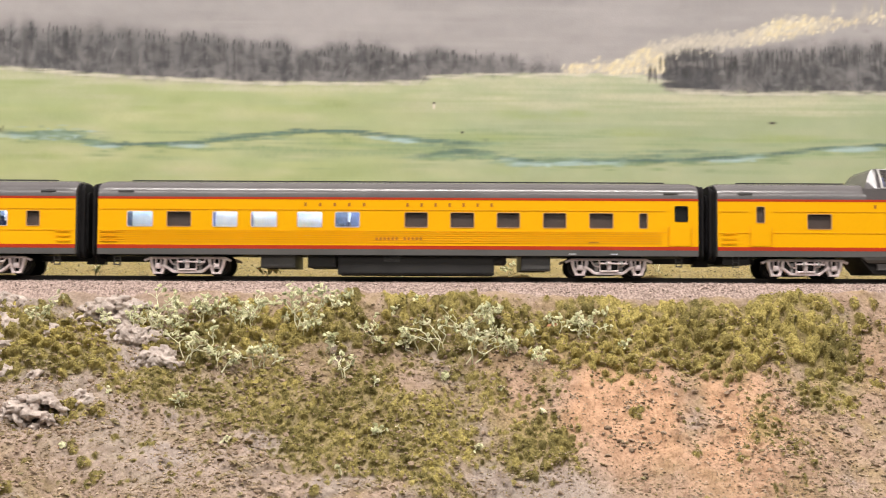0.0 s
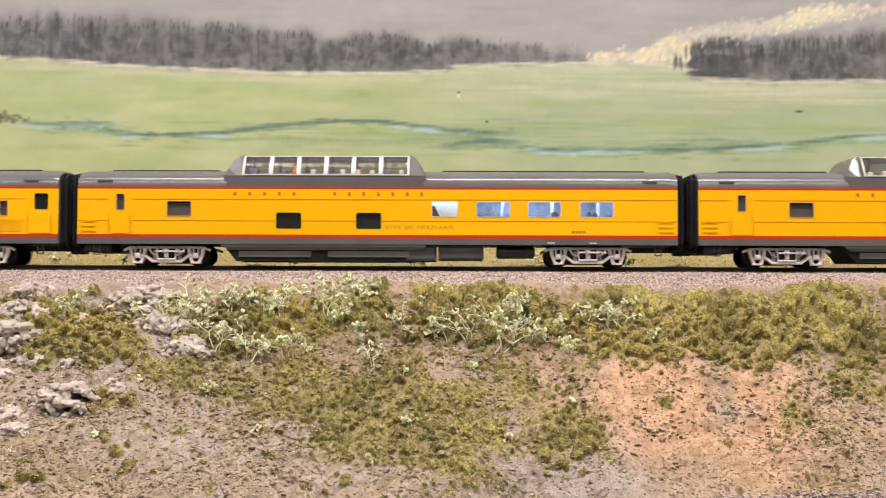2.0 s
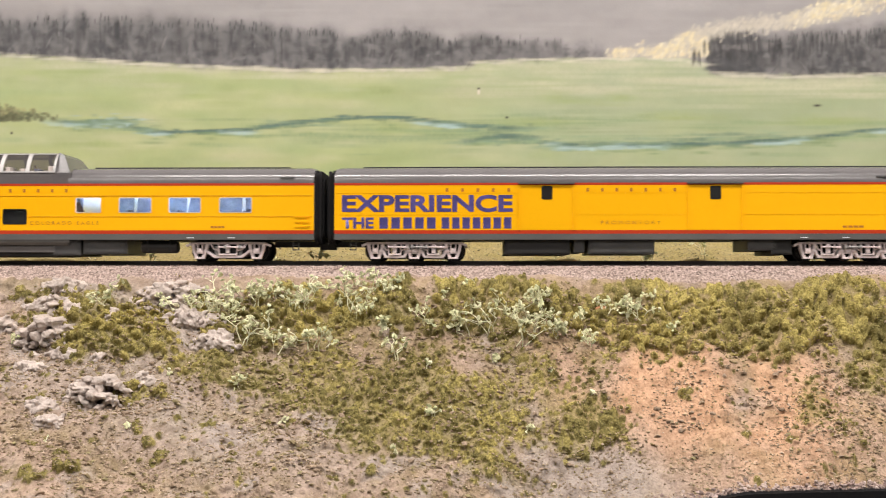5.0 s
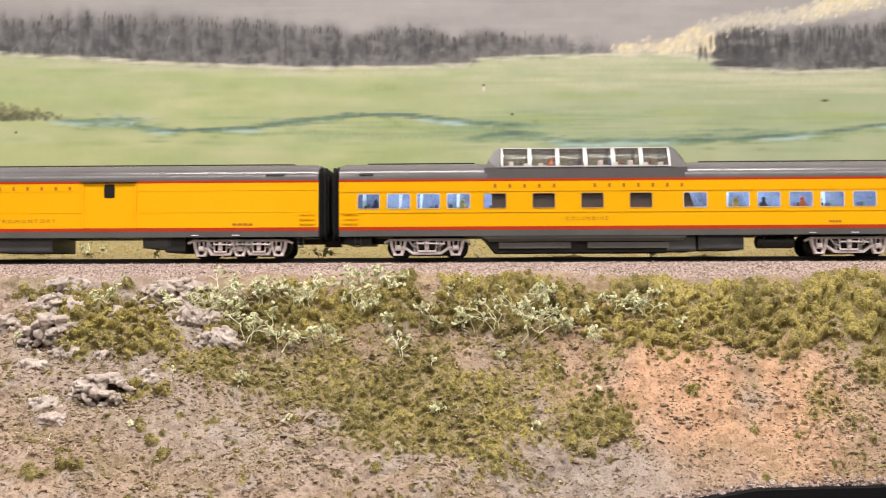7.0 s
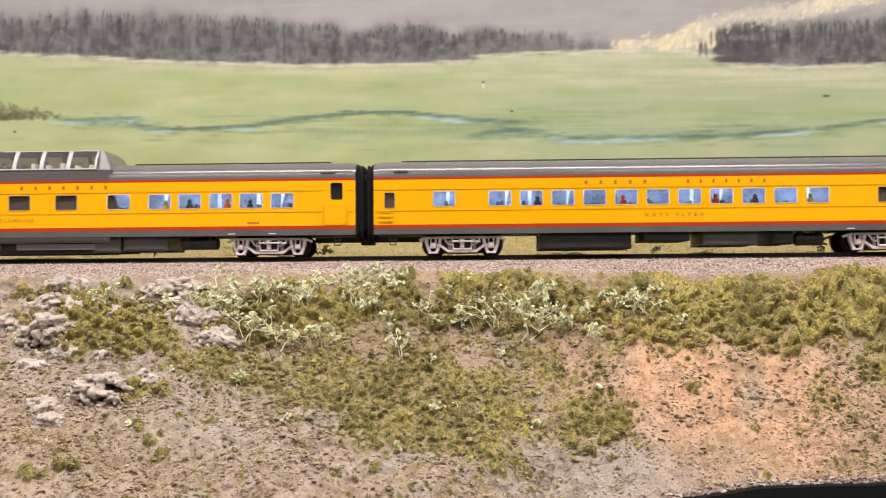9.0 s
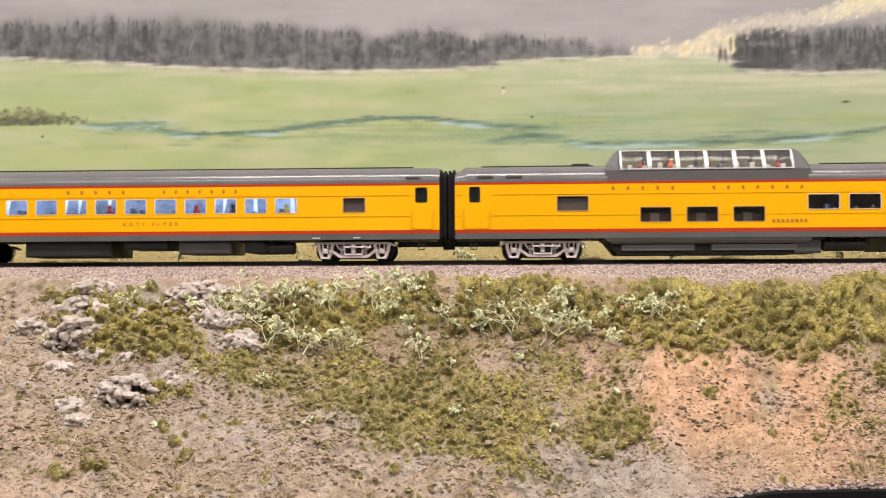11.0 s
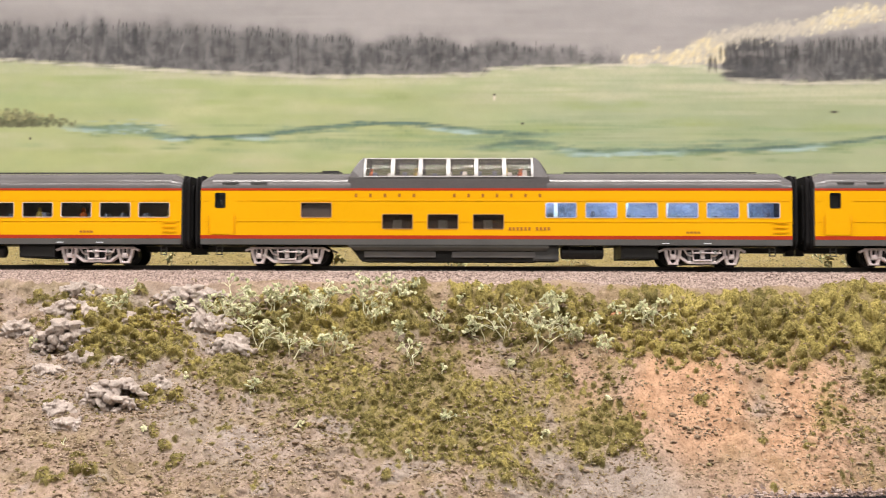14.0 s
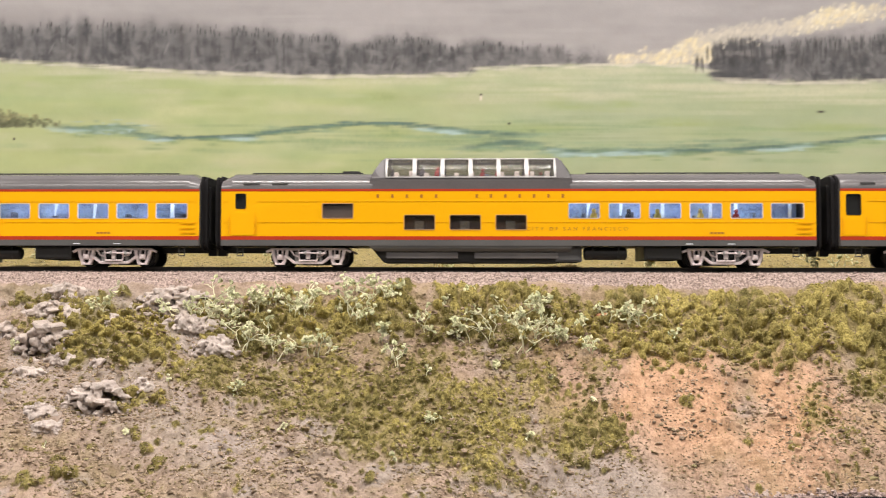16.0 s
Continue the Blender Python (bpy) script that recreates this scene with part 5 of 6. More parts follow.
def interior(car, lit, holes, seed, figures):
    loc = random.Random(seed)
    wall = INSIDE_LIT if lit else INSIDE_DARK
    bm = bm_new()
    # in unlit cars the partition sits near the glass to catch room light
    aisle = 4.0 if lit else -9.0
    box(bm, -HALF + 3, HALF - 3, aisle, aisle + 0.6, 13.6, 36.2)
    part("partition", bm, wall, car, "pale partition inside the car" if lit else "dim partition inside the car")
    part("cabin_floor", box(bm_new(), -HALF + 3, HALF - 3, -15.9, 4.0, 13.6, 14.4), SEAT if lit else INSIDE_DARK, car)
    part("cabin_ceiling", box(bm_new(), -HALF + 3, HALF - 3, -15.9, 4.0, 35.6, 36.3), wall, car)
    if lit:
        part("light_strip", box(bm_new(), -HALF + 8, HALF - 8, -6.5, -4.5, 35.1, 35.5), LIGHTSTRIP, car, "cool white light strip")
    for k, (x0, x1, z0, z1) in enumerate(holes):
        if x1 - x0 < 8:
            continue
        for _ in range(2):
            x = loc.uniform(x0 + 1, x1 - 1)
            y = loc.uniform(-11, -2) if lit else -12.5
            part("seat_back", box(bm_new(), x - 0.8, x + 0.8, y - 3.0, y + 3.0, z0 - 3.0, z0 + loc.uniform(0.8, 3.6), 0.5), SEAT, car)
        if loc.random() < figures:
            figurine(car, loc.uniform(x0 + 2, x1 - 2), loc.uniform(-13, -7), z0 - 1.4, loc, 1.1)
        if lit and loc.random() < 0.8:
            x = loc.uniform(x0 + 1, x1 - 1)
            # slanting white slat added to imitate a bright streak in the window
            part("highlight_slat", prism(bm_new(), [(x - 1.0, z1 + 1), (x + 0.7, z1 + 1), (x + loc.uniform(-1.5, 1.5), z0 - 1), (x - 1.2, z0 - 1)], -2.0, -1.6), PANELWHITE, car)


def door(car, x0, x1, win):
    """A vestibule door set 0.3 mm proud, with its grab irons."""
    part("door", box(bm_new(), x0, x1, -WIDE - 0.22, -WIDE + 0.3, LOW + 0.4, win[2] - 2.2), YELLOW, car)
    bm = bm_new()
    for x in (x0 - 0.9, x1 + 0.9):
        box(bm, x - 0.13, x + 0.13, -WIDE - 0.55, -WIDE - 0.3, LOW + 1.0, 24.2)
        for z in (LOW + 1.0, 24.0):
            box(bm, x - 0.13, x + 0.13, -WIDE - 0.5, -WIDE + 0.2, z, z + 0.25)
    part("grab_iron", bm, BEAD, car)


def irons(car, s):
    bm = bm_new()
    for z in (16.6, 18.9, 21.2):
        xa, xb = sorted((s * (HALF - 2.2), s * (HALF - 9.0)))
        box(bm, xa, xb, -WIDE - 0.5, -WIDE - 0.25, z, z + 0.22)
        for x in (xa, xb):
            box(bm, x - 0.12, x + 0.12, -WIDE - 0.45, -WIDE + 0.2, z, z + 0.22)
    part("grab_iron", bm, YELLOW, car)


def make_car(number, spec):
    car = tagged(new("passenger_car" if not spec.get("baggage") else "baggage_car"), spec["label"], "train car", "cars of the train")
    holes = [(a, b, z0, z1) for a, b, z0, z1, *_ in spec["windows"]]
    side_panel(car, holes, -1, "near_side")
    side_panel(car, [], 1, "far_side")
    strip(car, "stripe", -HALF, HALF, HIGH, 37.8, RED, 0.06, "red stripe")
    strip(car, "stripe", -HALF, HALF, 13.05, LOW, RED, 0.06, "red stripe")
    for z in (31.8, 21.6):
        if not spec.get("baggage"):
            edges = sorted([(a, b) for a, b, z0, z1, *_ in spec["windows"] if z0 < z < z1] + [(a - 1.6, b + 1.6) for a, b, *_ in spec["doors"]])
            x = -HALF + 1
            for a, b in edges + [(HALF - 1, HALF)]:
                if a - x > 2:
                    strip(car, "bead", x, a, z - 0.13, z + 0.13, YELLOW if spec.get("sloped") else BEAD, 0.16, sides=(-1,))
                x = max(x, b)
    if spec.get("fluted"):
        for k in range(5):
            strip(car, "flute", -HALF + 1, 126, 16.1 + k * 1.1, 16.40 + k * 1.1, BEAD, 0.16, sides=(-1,))
    for s in (-1, 1):
        xa, xb = sorted((s * HALF, s * (HALF - 0.9)))
        part("end_wall", box(bm_new(), xa, xb, -WIDE + 0.95, WIDE - 0.95, 10.4, 38.2), SKIRT, car)
        bellows(car, s)
    roof(car, spec.get("dome"), spec.get("sloped"))
    if "dome" in spec:
        dome(car, *spec["dome"], spec.get("dome_figures", 0.3), number)
    for a, b, z0, z1, fill in spec["windows"]:
        window(car, a, b, z0, z1, fill, spec.get("lit"))
    interior(car, spec.get("lit", 0), [h[:4] for h in spec["windows"] if h[4] in ("open", "slant", "half")], number + 20, spec.get("figures", 0.0))
    for a, b, win in spec["doors"]:
        door(car, a, b, spec["windows"][win])
    for s in spec.get("irons", (-1, 1)):
        irons(car, s)
    for s in (-1, 1):
        truck(car, s * spec.get("truck", 101.2), spec.get("axles", 2))
    underfloor(car, spec["boxes"], spec.get("skirt"))
    for x0, x1 in spec.get("vents", ((-134, -127), (127, 134))):
        part("roof_vent", box(bm_new(), x0, x1, -17.55, -13.5, 39.9, 41.1, 0.25), BOXGREY, car)
    for x0, x1, n, gaps in spec["brand"]:
        bars(car, x0, x1, n, 33.5, 35.2, LETTER, 0.17, gaps)
    for x0, x1, text in spec.get("names", ()):
        writing(car, text, x0, x1, 17.6, 19.3, LETTER)
    for x0, x1, n, gaps in spec.get("bars", ()):
        bars(car, x0, x1, n, 17.3, 18.9, LETTER, 0.62, gaps)
    for x0, x1 in spec.get("numbers", ()):
        bars(car, x0, x1, 4, 15.9, 16.9, LETTER, 0.8)
    for x in (81.5, 101.5):
        part("stencil_mark", box(bm_new(), x, x + 3.6, -WIDE - 0.2, -WIDE + 0.1, 10.9, 11.3), PANELWHITE, car)
    if spec.get("sloped"):
        part("roof_hatch", box(bm_new(), -86, -77.5, -4, 4, 46.0, 48.0, 0.2), DARK, car)
    car.location = (FIRST + number * PITCH + spec.get("shift", 0) * MM, 0, RAIL_TOP)
    return car


UP = (23.5, 30.8)     # upper window row above the rail
DOWN = (17.9, 25.2)
DOME_BOXES = [(14.5, 28.3, 2.6, "grey"), (29.5, 51.3, 3.2, "grey"), (57.5, 76.0, 3.6, "tank"), (-141, -128, 6.4, "dark")]


def dome_old(name, x0, x1):
    w = [(-125.2, -121.1, 26.4, 34.3, "shade"), (-100.7, -89.0, *UP, "shade"), (-48.0, -36.3, *DOWN, "black"), (-9.7, 2.0, *DOWN, "black"),
         (26.4, 38.8, *UP, "stair"), (47.8, 63.7, *UP, "open"), (72.4, 88.1, *UP, "open"), (97.3, 113.2, *UP, "open")]
    return dict(label="yellow and grey dome car with silver trucks on the track", windows=w, doors=[(-127.7, -118.7, 0)], dome=(-73.8, 23.9, -64.3, 15.0), skirt=(-75.4, 23.4),
                boxes=DOME_BOXES, lit=1, figures=0.35, dome_figures=0.3, brand=[(-71.6, -36.1, 5, ()), (-23.5, 25, 7, ())], names=[(x0, x1, name)], numbers=[(93, 100)])


def dome_new(title, lit, shift, figures, bar=None, name=None):
    w = [(-136.6, -131.6, 28.3, 35.5, "black"), (-94.2, -79.0, *UP, "shade"), (-54.2, -39.2, *DOWN, "dim"), (-32.0, -17.0, *DOWN, "dim"), (-9.8, 5.2, *DOWN, "dim")]
    w += [(25.4 + k * 19.4, 40.4 + k * 19.5, *UP, "open") for k in range(6)]
    return dict(label=title, sloped=True, windows=w, doors=[(-138.8, -127.5, 0)], dome=(-71.2, 27.6, -63.0, 19.0), skirt=(-72, 27), boxes=[(19.5, 32, 2.6, "grey"), (33, 54, 3.4, "tank"), (62, 80, 3.6, "dark")],
                lit=lit, shift=shift, figures=figures, irons=(1,), brand=[(-70.6, -35.1, 5, ()), (-22.4, 26.1, 7, ())], names=[name] if name else [], bars=[bar] if bar else [], numbers=[(93, 100)], vents=((-133, -125), (-119, -111)))


sleeper = [(a, b, *UP, k) for a, b, k in ((-129.7, -117.5, "blind"), (-110.8, -99.2, "shade"), (-88.9, -77.0, "blind"), (-70.5, -58.1, "blind"), (-48.4, -36.5, "blind"), (-30.3, -18.6, "open"),
           (3.0, 14.1, "shade"), (24.9, 36.3, "shade"), (47.1, 58.2, "shade"), (69.3, 80.4, "shade"), (91.5, 102.9, "shade"), (115.4, 119.4, "shade"))] + [(132.5, 138.7, 26.9, 34.2, "black")]
coach = [(-138.5, -133.5, 22.8, 30.5, "shade"), (-115.0, -104.4, *UP, "open")] + [(-88.2 + 15.09 * k, -77.4 + 15.09 * k, *UP, "open") for k in range(11)] + [(96.3, 107.3, *UP, "shade"), (132.1, 137.7, 28.4, 35.4, "black")]
colum = [(a, b, *UP, k) for a, b, k in ((-134.7, -124.0, "open"), (-120.4, -109.2, "open"), (-105.9, -94.7, "open"), (-91.4, -80.2, "open"), (-73.6, -62.7, "half"), (-50.0, -39.2, "shade"), (-26.6, -15.9, "shade"),
         (-3.4, 7.4, "shade"), (22.2, 33.5, "slant"), (42.6, 53.6, "open"), (57.4, 68.3, "open"), (72.5, 83.6, "open"), (87.3, 98.5, "open"), (102.6, 113.6, "open"))] + [(131.9, 137.3, 27.6, 35.3, "black")]

SPECS = [
    dict(label="yellow and grey coach with lit windows and silver trucks", windows=[(x, x + 11.5, *UP, "open") for x in (-120, -98, -76, -54, -32, -10, 12, 34, 56, 78, 99.8)] + [(120.3, 126.7, *UP, "shade")], doors=[], lit=1, figures=0.3,
         boxes=[(-60, -20, 2.5, "dark"), (0, 40, 2.5, "dark")], brand=[(-47, -16, 5, ()), (1, 45, 7, ())]),
    dict(label="yellow and grey sleeping car with ribbed lower sides", windows=sleeper, doors=[(130.0, 139.9, 12)], fluted=True, lit=1, shift=0.7,
         boxes=[(-66, -49.5, 4.0, "grey"), (-43.5, -30, 4.2, "dark"), (-29, 46, 0.9, "dark"), (-8, 2, 6.0, "grey"), (37, 52, 5.5, "tank"), (59, 73, 3.0, "grey")], irons=(-1,), brand=[(-48, -13, 5, ()), (1, 48, 7, ())], bars=[(-11.3, 11.7, 12, (6,))], numbers=[(91, 96)]),
    dome_old("CITY OF PORTLAND", 4.4, 36.4),
    dome_old("COLORADO EAGLE", 3.9, 37.8),
    dict(label="yellow and grey baggage car with large blue lettering", baggage=True, windows=[(-42.7, -37.7, 29.8, 36.1, "black"), (38.6, 43.6, 29.8, 36.1, "black")], doors=[], truck=104.8, axles=3, irons=(1,),
         boxes=[(-61, -29, 3.0, "dark"), (-20, 12, 3.2, "grey"), (-27, -22, 4.0, "grey"), (57, 72, 5.0, "grey"), (68, 78, 3.0, "dark")], brand=[(-92.5, -55, 5, ()), (-24, 25, 7, ())], names=[(-14.2, 14.6, "PROMONTORY")], numbers=[(101.5, 111.9)], vents=((118, 127),)),
    dict(label="yellow and grey dome coach with lit windows", windows=colum, doors=[(129.0, 139.0, 14)], dome=(-73.4, 24.6, -64.6, 16.0), skirt=(-75.4, 23.4), boxes=DOME_BOXES, lit=1, figures=0.6, dome_figures=0.45, irons=(-1,),
         brand=[(-71.6, -36.1, 5, ()), (-23.5, 25, 7, ())], names=[(-34, -14, "COLUMBINE")], numbers=[(91, 97)]),
    dict(label="yellow and grey coach with a long row of lit windows", windows=coach, doors=[(131.0, 140.0, 14)], lit=1, figures=0.5, shift=-1.2, irons=(-1,), boxes=[(-64, -20, 2.4, "dark"), (-14, 8, 6.0, "dark"), (14, 40, 3.6, "grey"), (47, 57, 4.0, "dark"), (58, 72, 3.2, "tank")],
         brand=[(-45, -10, 5, ()), (4, 46, 7, ())], names=[(-13.5, 14.3, "KATY FLYER")]),
    dome_new("yellow and grey dome car with unlit windows", 0, -3.6, 0.5, bar=(8.1, 25.4, 8, ())),
    dome_new("yellow and grey dome car with bluish lit windows", 1, -3.9, 0.0, bar=(7.2, 27.9, 11, (6,))),
    dome_new("yellow and grey dome car with bluish lit windows and figures", 1, -3.1, 0.55, name=(5.1, 53.8, "CITY OF SAN FRANCISCO")),
    dict(label="yellow and grey coach with a dark vestibule door", windows=[(-141.0, -134.1, 25.2, 35.0, "black")] + [(x, x + 11, *UP, "shade") for x in range(-104, 110, 22)], doors=[(-142, -132.5, 0)], boxes=[(-40, 30, 1.5, "dark")], shift=-1.6, irons=(1,), brand=[(-47, -16, 5, ()), (1, 45, 7, ())]),
]
cars = [make_car(k, s) for k, s in enumerate(SPECS)]


def dress_baggage(car):
    """Two sliding doors and the large blue lettering; the maker's name stays as plain shapes."""
    for a, b in ((-53.2, -27.8), (28.3, 53.6)):
        d = part("sliding_door", box(bm_new(), a, b, -WIDE - 0.02, -WIDE + 0.2, LOW + 0.3, HIGH + 0.9), YELLOW, car)
        for x in (a - 0.4, b + 0.4):
            part("door_post", box(bm_new(), x - 0.4, x + 0.4, -WIDE - 0.4, -WIDE + 0.2, LOW, HIGH), YELLOW, car)
        part("door_track", box(bm_new(), a - 1, b + 1, -WIDE - 0.9, -WIDE + 0.2, HIGH + 0.6, HIGH + 1.5), SKIRT, car)
        c = -40.2 if a < 0 else 41.1
        part("door_window", box(bm_new(), c - 2.6, c + 2.6, -WIDE - 0.08, -WIDE + 0.1, 29.8, 36.0), BLACKHOLE, car)
    for a, b in ((-HALF + 1, -54.4), (-27, 27.4), (54.6, HALF - 1)):
        for z in (33.0, 22.4):
            strip(car, "bead", a, b, z - 0.15, z + 0.15, YELLOW, 0.09, sides=(-1,))
    writing(car, "EXPERIENCE", -140.0, -56.8, 23.6, 32.0, BLUE, 0.035)
    writing(car, "THE", -140.0, -124.5, 15.6, 21.0, BLUE, 0.035)
    bars(car, -122.5, -93.5, 5, 15.6, 21.0, BLUE, 0.72)
    bars(car, -92.0, -56.8, 7, 15.6, 21.0, BLUE, 0.72)


dress_baggage(cars[4])


# ---------------------------------------------------------------- turf, grit, ballast, rocks, weeds
x, y = scatter(230000, lambda a, b: np.clip(sampled(cushion_h, a, b) / 0.0020 * 0.6 + (turf(a, b) - 0.1) * 0.22, 0, 0.95), x0=-0.28, x1=0.24, y1=-0.017)
s = 0.00020 + 0.00036 * rng.random(len(x)) ** 2.0
tone = sampled(cushion_tone, x, y) + rng.normal(0, 0.16, len(x))
for name, label, sel, mat in (("olive_turf", "crumbs of olive foam turf on the bank", (tone > 0.36) & (tone < 0.66), FOAM), ("moss_turf", "crumbs of yellow-green foam turf on the bank", tone >= 0.66, MOSS), ("dull_turf", "crumbs of dull green foam turf on the bank", tone <= 0.36, GREENFOAM)):
    crumbs(name, label, x[sel], y[sel], s[sel], mat, "octa", 0.3, 0.9)
x, y = scatter(14000, lambda a, b: np.clip(turf(a, b), 0, 0.6) * (b > 0.017), y0=0.017, y1=0.12)
crumbs("back_turf", "straw and olive turf behind the track", x, y, 0.0002 + 0.0004 * rng.random(len(x)) ** 2, STRAW, "ico", 0.4)
x, y = scatter(150000, lambda a, b: np.where(b < -0.026, np.clip(1.0 - turf(a, b) * 0.8, 0.1, 1) * (1 - 0.35 * spot(a, b, 0.095, -0.066, 0.035, 0.03)) * np.clip(0.10 + 1.9 * lattice(a, b, 0.016, 15) * lattice(a, b, 0.005, 16) * 1.3 + spot(a, b, 0.135, -0.082, 0.03, 0.02) * 0.5 + spot(a, b, 0.035, -0.080, 0.03, 0.02) * 0.4, 0, 1), 0.0), x0=-0.28, x1=0.24, y1=-0.026)
crumbs("grit", "loose brown grit on the bare earth", x, y, 0.00016 + 0.00058 * rng.random(len(x)) ** 3.0, GRIT, "octa", 0.1, 0.65, "grit", stretch=1.25)
x, y = scatter(30000, lambda a, b: np.where(b < -0.03, np.clip(lattice(a, b, 0.022, 50) * lattice(a, b, 0.007, 51) * 2.2 - 0.25, 0, 1), 0.0), y1=-0.026)
crumbs("earth_clods", "brown earth clods strewn on the bank", x, y, 0.0004 + 0.0009 * rng.random(len(x)) ** 3, CLOD, "ico", 0.25, 0.6, "earth")
x, y = scatter(30000, lambda a, b: np.where((b > -0.0175 - 0.003 * lattice(a, b, 0.012, 17)) & (b < 0.018), 1.0, 0.0), y0=-0.026, y1=0.018)
crumbs("ballast", "pinkish grey ballast along the track", x, y, 0.00025 + 0.0004 * rng.random(len(x)) ** 2, BALLAST, "octa", 0.15, 0.7, "ballast")

x = rng.uniform(-0.02, 0.24, 1500)
y = front_edge(x) + np.abs(rng.normal(0, 0.0014, len(x))) - 0.0008
crumbs("plaster_lip", "rough grey plaster crumbs along the front edge", x, y, 0.0003 + 0.0010 * rng.random(len(x)) ** 3, BALLAST, "ico", 0.1, 0.8, "plaster")


def rock(x, y, sx, sy, sz, seed):
    """A low outcrop of crumpled plaster: many rounded folds run together into one mesh."""
    loc = random.Random(seed * 17 + 3)
    bm = bmesh.new()
    for k in range(int(22 + sx * 4600)):
        a, q = loc.uniform(0, 6.283), math.sqrt(loc.random())
        px, py = math.cos(a) * q * sx * 1.05, math.sin(a) * q * sy * 1.2
        top = sz * 1.9 * (1 - q ** 2.4) * loc.uniform(0.25, 1.2)
        r = loc.uniform(0.0008, 0.0019) * (1.1 - 0.3 * q) * min(1.0, 0.5 + sx * 60)
        tall, long = loc.uniform(0.8, 1.3), loc.uniform(1.1, 2.3)
        turn = Matrix.Rotation(loc.gauss(0.2, 0.7), 3, "Z") @ Matrix.Rotation(loc.gauss(0, 0.5), 3, "Y")
        ball = bmesh.ops.create_icosphere(bm, subdivisions=2, radius=1.0)["verts"]
        off = Vector((k * 3.1, seed * 5.7, k * 1.3))
        lift = float(smooth_ground(x + px, y + py)) - float(smooth_ground(x, y)) + 0.55 * top
        for v in ball:
            n = v.co.normalized()
            q3 = turn @ (Vector((n.x * long, n.y * 0.85, n.z * tall)) * (1 + 0.75 * noise.noise(n * 1.7 + off) + 0.40 * noise.noise(n * 3.6 + off)))
            v.co = (q3 * r + Vector((px, py - 0.55 * top, lift - 0.3 * r))) * 1000
            if n.y > 0.2:
                v.co.y += top * 900
    lumps = new("rock", mesh_of("rock", bm, ROCK, True))
    fuse = lumps.modifiers.new("fuse", "REMESH")
    fuse.mode, fuse.voxel_size, fuse.use_smooth_shade = "VOXEL", 0.00030, True
    whole = bpy.data.meshes.new_from_object(lumps.evaluated_get(bpy.context.evaluated_depsgraph_get()))
    lumps.modifiers.clear()
    lumps.data = whole
    whole.materials.clear()
    whole.materials.append(ROCK)
    ob = lumps
    ob.matrix_basis = pose(x, y, float(ground_height(x, y)))
    return tagged(ob, "crumpled grey plaster rock lying on the bank", "rock", "rocks on the bank")


# place on the bank, width and height
ROCKS = [(-0.2060, -0.0360, 0.023, 0.0055), (-0.2050, -0.0240, 0.018, 0.0050), (-0.2010, -0.0555, 0.022, 0.0130), (-0.1500, -0.0290, 0.034, 0.0110), (-0.1365, -0.0460, 0.027, 0.0075), (-0.1225, -0.0595, 0.018, 0.0065),
         (-0.1655, -0.0865, 0.024, 0.0110), (-0.1860, -0.0960, 0.010, 0.0060), (-0.1795, -0.1040, 0.010, 0.0035), (-0.2020, -0.0730, 0.012, 0.0025), (-0.1890, -0.0640, 0.011, 0.0030), (-0.1715, -0.0680, 0.005, 0.0035),
         (-0.1750, -0.0430, 0.004, 0.0060), (-0.1480, -0.0800, 0.009, 0.0040), (-0.2240, -0.0520, 0.013, 0.0060), (-0.2380, -0.0750, 0.022, 0.0100)]
for k, r in enumerate(ROCKS):
    rock(r[0], r[1], r[2] * 0.58, r[3] * 0.62, r[3] * 0.52, k + 1)


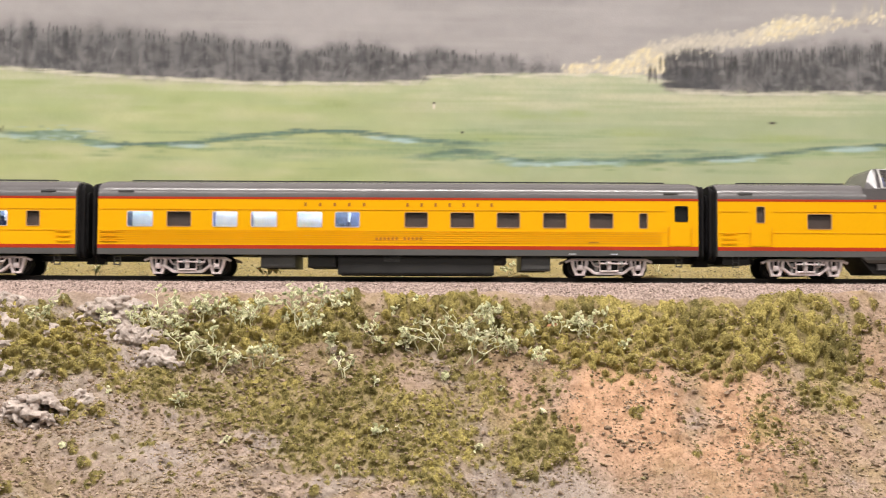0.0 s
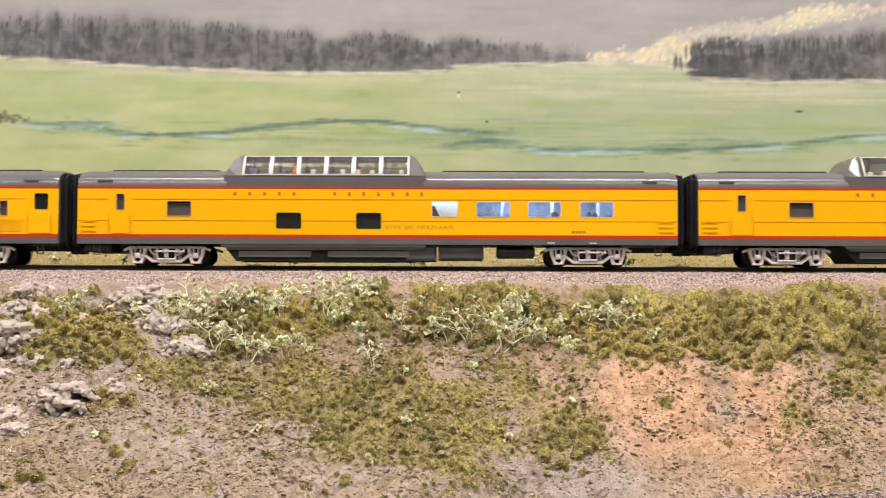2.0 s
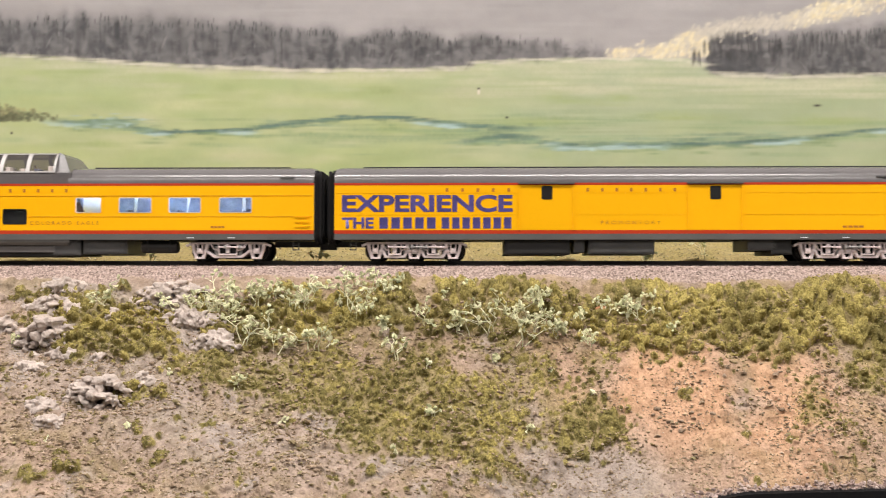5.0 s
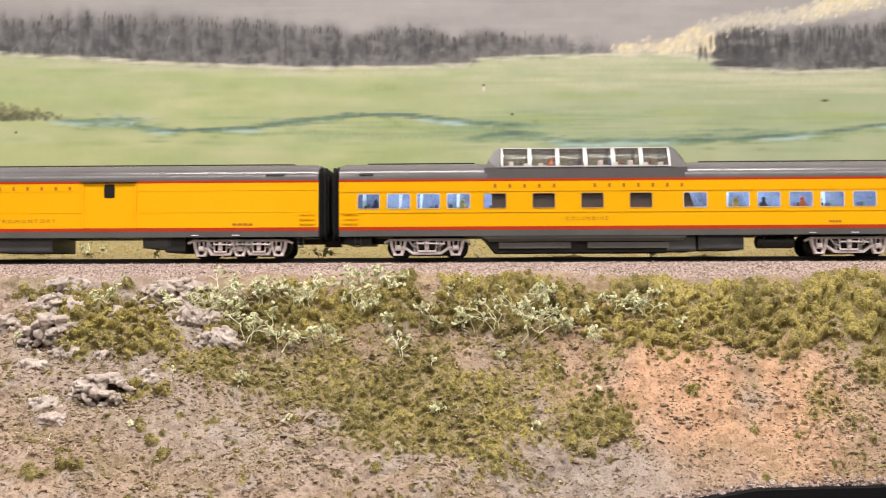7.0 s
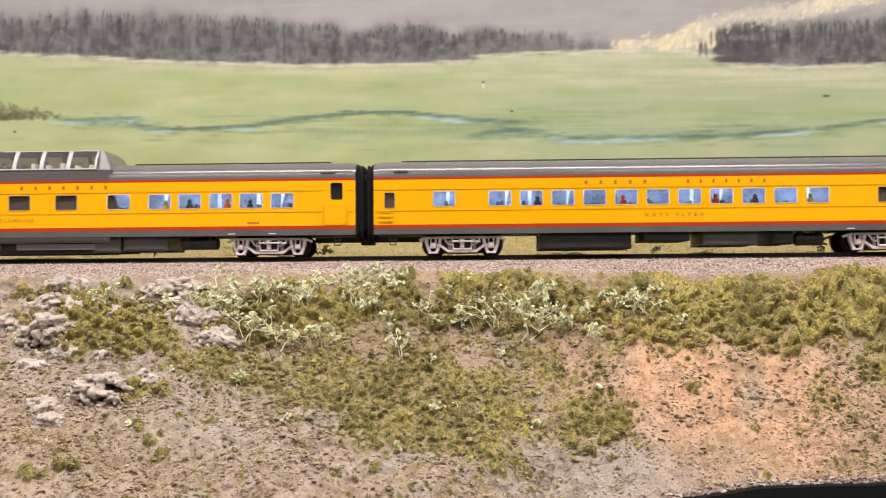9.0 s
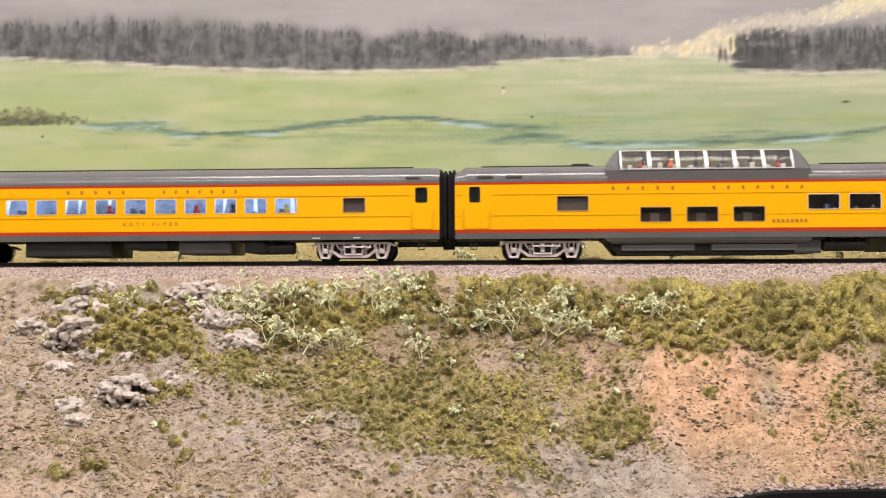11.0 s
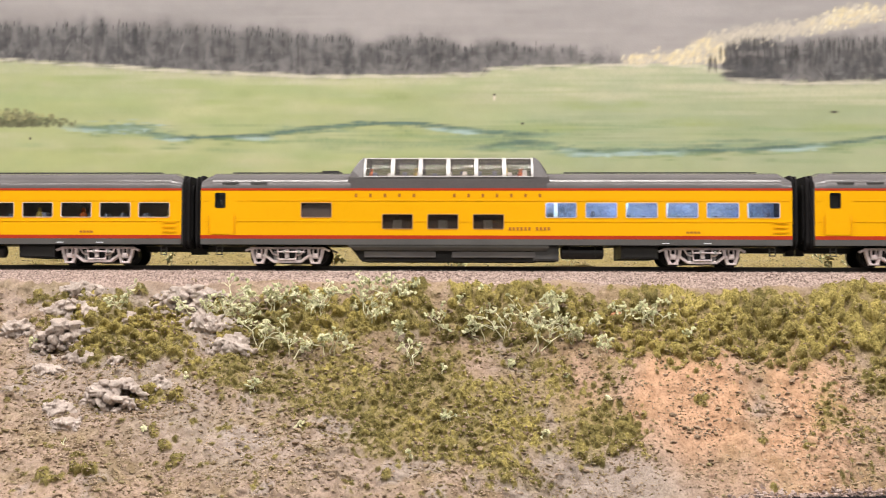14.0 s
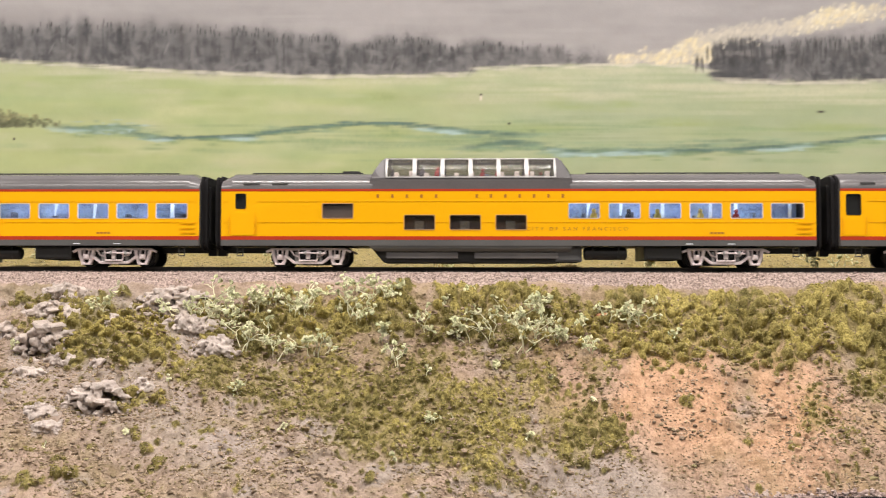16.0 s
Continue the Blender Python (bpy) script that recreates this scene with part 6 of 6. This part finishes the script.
def weed(x, y, size, seed, lean=0.0):
    """A dried weed: forked stems with small pale leaves in clusters."""
    loc = random.Random(seed)
    root = tagged(new("weed_plant"), "pale green dried weed with small crisp leaves on the bank", "plant", "weeds on the bank")
    root.matrix_basis = pose(x, y, float(ground_height(x, y)) - 0.0006)
    sb, lb = bm_new(), bm_new()

    def twig(p, q, r0, r1):
        ax = (q - p).normalized()
        u = ax.orthogonal().normalized()
        w = ax.cross(u)
        rings = [[sb.verts.new(c + r * (math.cos(a) * u + math.sin(a) * w)) for a in (0, 1.57, 3.14, 4.71)] for c, r in ((p, r0), (q, r1))]
        for k in range(4):
            sb.faces.new((rings[0][k], rings[0][(k + 1) % 4], rings[1][(k + 1) % 4], rings[1][k]))

    def leaf(p, r):
        n = Vector((loc.gauss(0, 0.6), -1 + loc.gauss(0, 0.5), loc.gauss(0.3, 0.6))).normalized()
        u = n.orthogonal().normalized()
        u.rotate(Matrix.Rotation(loc.uniform(0, 6.28), 3, n))
        w = n.cross(u)
        ring = []
        for k in range(7):
            a = 6.283 * k / 7
            rr = r * loc.uniform(0.85, 1.4)
            ring.append(p + u * rr * 1.25 * math.cos(a) + w * rr * 0.8 * math.sin(a) + n * 0.3 * r * math.cos(2 * a))
        top = [lb.verts.new(c) for c in ring]
        bot = [lb.verts.new(c - n * 0.12) for c in ring]
        c0, c1 = lb.verts.new(p + n * 0.25 * r), lb.verts.new(p + n * 0.1 * r - n * 0.12)
        for k in range(7):
            j = (k + 1) % 7
            lb.faces.new((top[k], top[j], c0))
            lb.faces.new((bot[j], bot[k], c1))
            lb.faces.new((top[j], top[k], bot[k], bot[j]))

    def grow(p, d, length, r, depth):
        bend = Vector((loc.gauss(0, 0.16), loc.gauss(0, 0.10), loc.gauss(0, 0.10))) * length
        mid, q = p + d * length * 0.5 + bend, p + d * length
        twig(p, mid, r, r * 0.85)
        twig(mid, q, r * 0.85, r * 0.65)
        if depth < 2:
            for at in (mid, p.lerp(mid, 0.6), mid.lerp(q, 0.6)):
                if loc.random() < 0.42:
                    leaf(at + Vector((loc.gauss(0, 0.8), loc.gauss(-0.2, 0.6), loc.gauss(0.1, 0.8))), loc.uniform(0.5, 1.0))
        if depth == 0:
            for _ in range(loc.choice((1, 1, 2, 3))):
                leaf(q + Vector((loc.gauss(0, 0.8), loc.gauss(0, 0.6), loc.gauss(0.2, 0.7))), loc.uniform(0.5, 1.05))
        else:
            for _ in range(2 if depth == 2 else loc.randint(1, 3)):
                nd = (d + Vector((loc.gauss(0, 0.85), loc.gauss(-0.1, 0.4), loc.gauss(-0.05, 0.45)))).normalized()
                grow(q, nd, length * loc.uniform(0.5, 0.95), r * 0.78, depth - 1)
    h = size * 1000
    for _ in range(1 if h < 6.5 else 2 if h < 13 else 3):
        d = Vector((loc.gauss(lean, 0.5), loc.gauss(-0.25, 0.25), 1.1)).normalized()
        grow(Vector((loc.gauss(0, h * 0.13), loc.gauss(0, h * 0.06), 0)), d, h * loc.uniform(0.36, 0.52), 0.36 if h > 7 else 0.28, 2 if h > 8 else 1)
    part("stem", sb, STEM, root)
    part("foliage", lb, LEAF, root)


# place on the bank and height in millimetres
PLANTS = [(-0.1805, -0.0383, 15), (-0.2127, -0.0609, 7), (-0.1368, -0.0426, 15), (-0.1311, -0.0441, 21), (-0.1267, -0.0362, 15), (-0.1103, -0.0555, 15), (-0.1215, -0.0303, 12), (-0.1108, -0.0362, 15),
          (-0.0958, -0.0581, 12), (-0.0915, -0.0402, 12), (-0.0866, -0.0386, 15), (-0.0783, -0.0573, 14), (-0.0580, -0.0370, 20), (-0.0628, -0.0405, 13), (-0.0647, -0.0254, 9), (-0.0521, -0.0300, 13),
          (-0.0491, -0.0480, 9), (-0.0416, -0.0608, 11), (-0.0302, -0.0442, 12), (-0.0217, -0.0297, 5), (-0.0109, -0.0474, 12), (-0.0098, -0.0266, 6), (0.0031, -0.0504, 20), (0.0131, -0.0512, 21)]
PLANTS2 = [(-0.0006, -0.0340, 6), (0.0201, -0.0385, 12), (0.0280, -0.0360, 12), (0.0196, -0.0472, 14), (0.0309, -0.0480, 9), (0.0457, -0.0512, 11), (0.0405, -0.0399, 9), (0.0536, -0.0382, 12), (0.0651, -0.0385, 12),
           (0.0704, -0.0372, 10), (0.0836, -0.0419, 7), (0.1248, -0.0394, 5), (0.0042, -0.0587, 4), (-0.1388, -0.0783, 5), (-0.1082, -0.0797, 8), (-0.0865, -0.0922, 5), (-0.0244, -0.0847, 7), (-0.0384, -0.1000, 4.5)]
PLANTS3 = [(-0.0152, -0.0790, 4), (0.0143, -0.0807, 6), (0.0449, -0.0690, 4), (-0.1465, -0.1048, 5), (-0.1770, -0.1140, 4), (0.0275, -0.0607, 4), (0.0768, -0.0298, 8), (-0.0279, -0.0634, 6), (-0.1190, -0.0457, 11),
           (-0.1091, -0.0318, 11), (-0.0747, -0.0562, 7), (-0.1010, -0.0330, 9), (-0.0820, -0.0300, 9), (0.0085, -0.0400, 14), (-0.0440, -0.0270, 9), (-0.0700, -0.0330, 8), (-0.1030, -0.0460, 10)]
for k, (px, py, h) in enumerate(PLANTS + PLANTS2 + PLANTS3):
    weed(px, py, h * 0.001, 100 + k)
for k in range(12):
    weed(-0.25 + k * 0.041 + rng.normal(0, 0.01), rng.uniform(0.03, 0.06), 0.009, 300 + k)


def pebble(x, y, r):
    bm = bmesh.new()
    bmesh.ops.create_icosphere(bm, subdivisions=3, radius=1.0)
    for v in bm.verts:
        v.co = Vector((v.co.x * 1.25, v.co.y * 0.9, v.co.z * 0.75)) * (1 + 0.3 * noise.noise(v.co * 1.3) + 0.1 * noise.noise(v.co * 3.5)) * r * 1000
    ob = new("pebble", mesh_of("pebble", bm, TERRACOTTA, True))
    ob.matrix_basis = pose(x, y, float(ground_height(x, y)) + r * 0.4)
    return tagged(ob, "orange-brown terracotta pebble among the weeds", "pebble")


pebble(0.0530, -0.0345, 0.0026)


# ---------------------------------------------------------------- what moves
def motions():
    for car in cars:
        x0 = car.location.x
        walk(car, [(t, pose(x0 - d, 0, RAIL_TOP)) for t, d in ROLLED])
    # rolling wheels: one turn for each 33 mm of track
    curve = cars[0].animation_data.action.layers[0].strips[0].channelbag(cars[0].animation_data.action_slot).fcurves[0]
    start = curve.evaluate(frame(0))
    gone = [(k / FPS, start - curve.evaluate(1 + k)) for k in range(0, 16 * FPS + 1)]
    for w, a in wheels:
        walk(w, [(t, pose(a * MM, 0, 5.2 * MM, 0, -math.degrees(d / 0.0052), 0)) for t, d in gone])


motions()
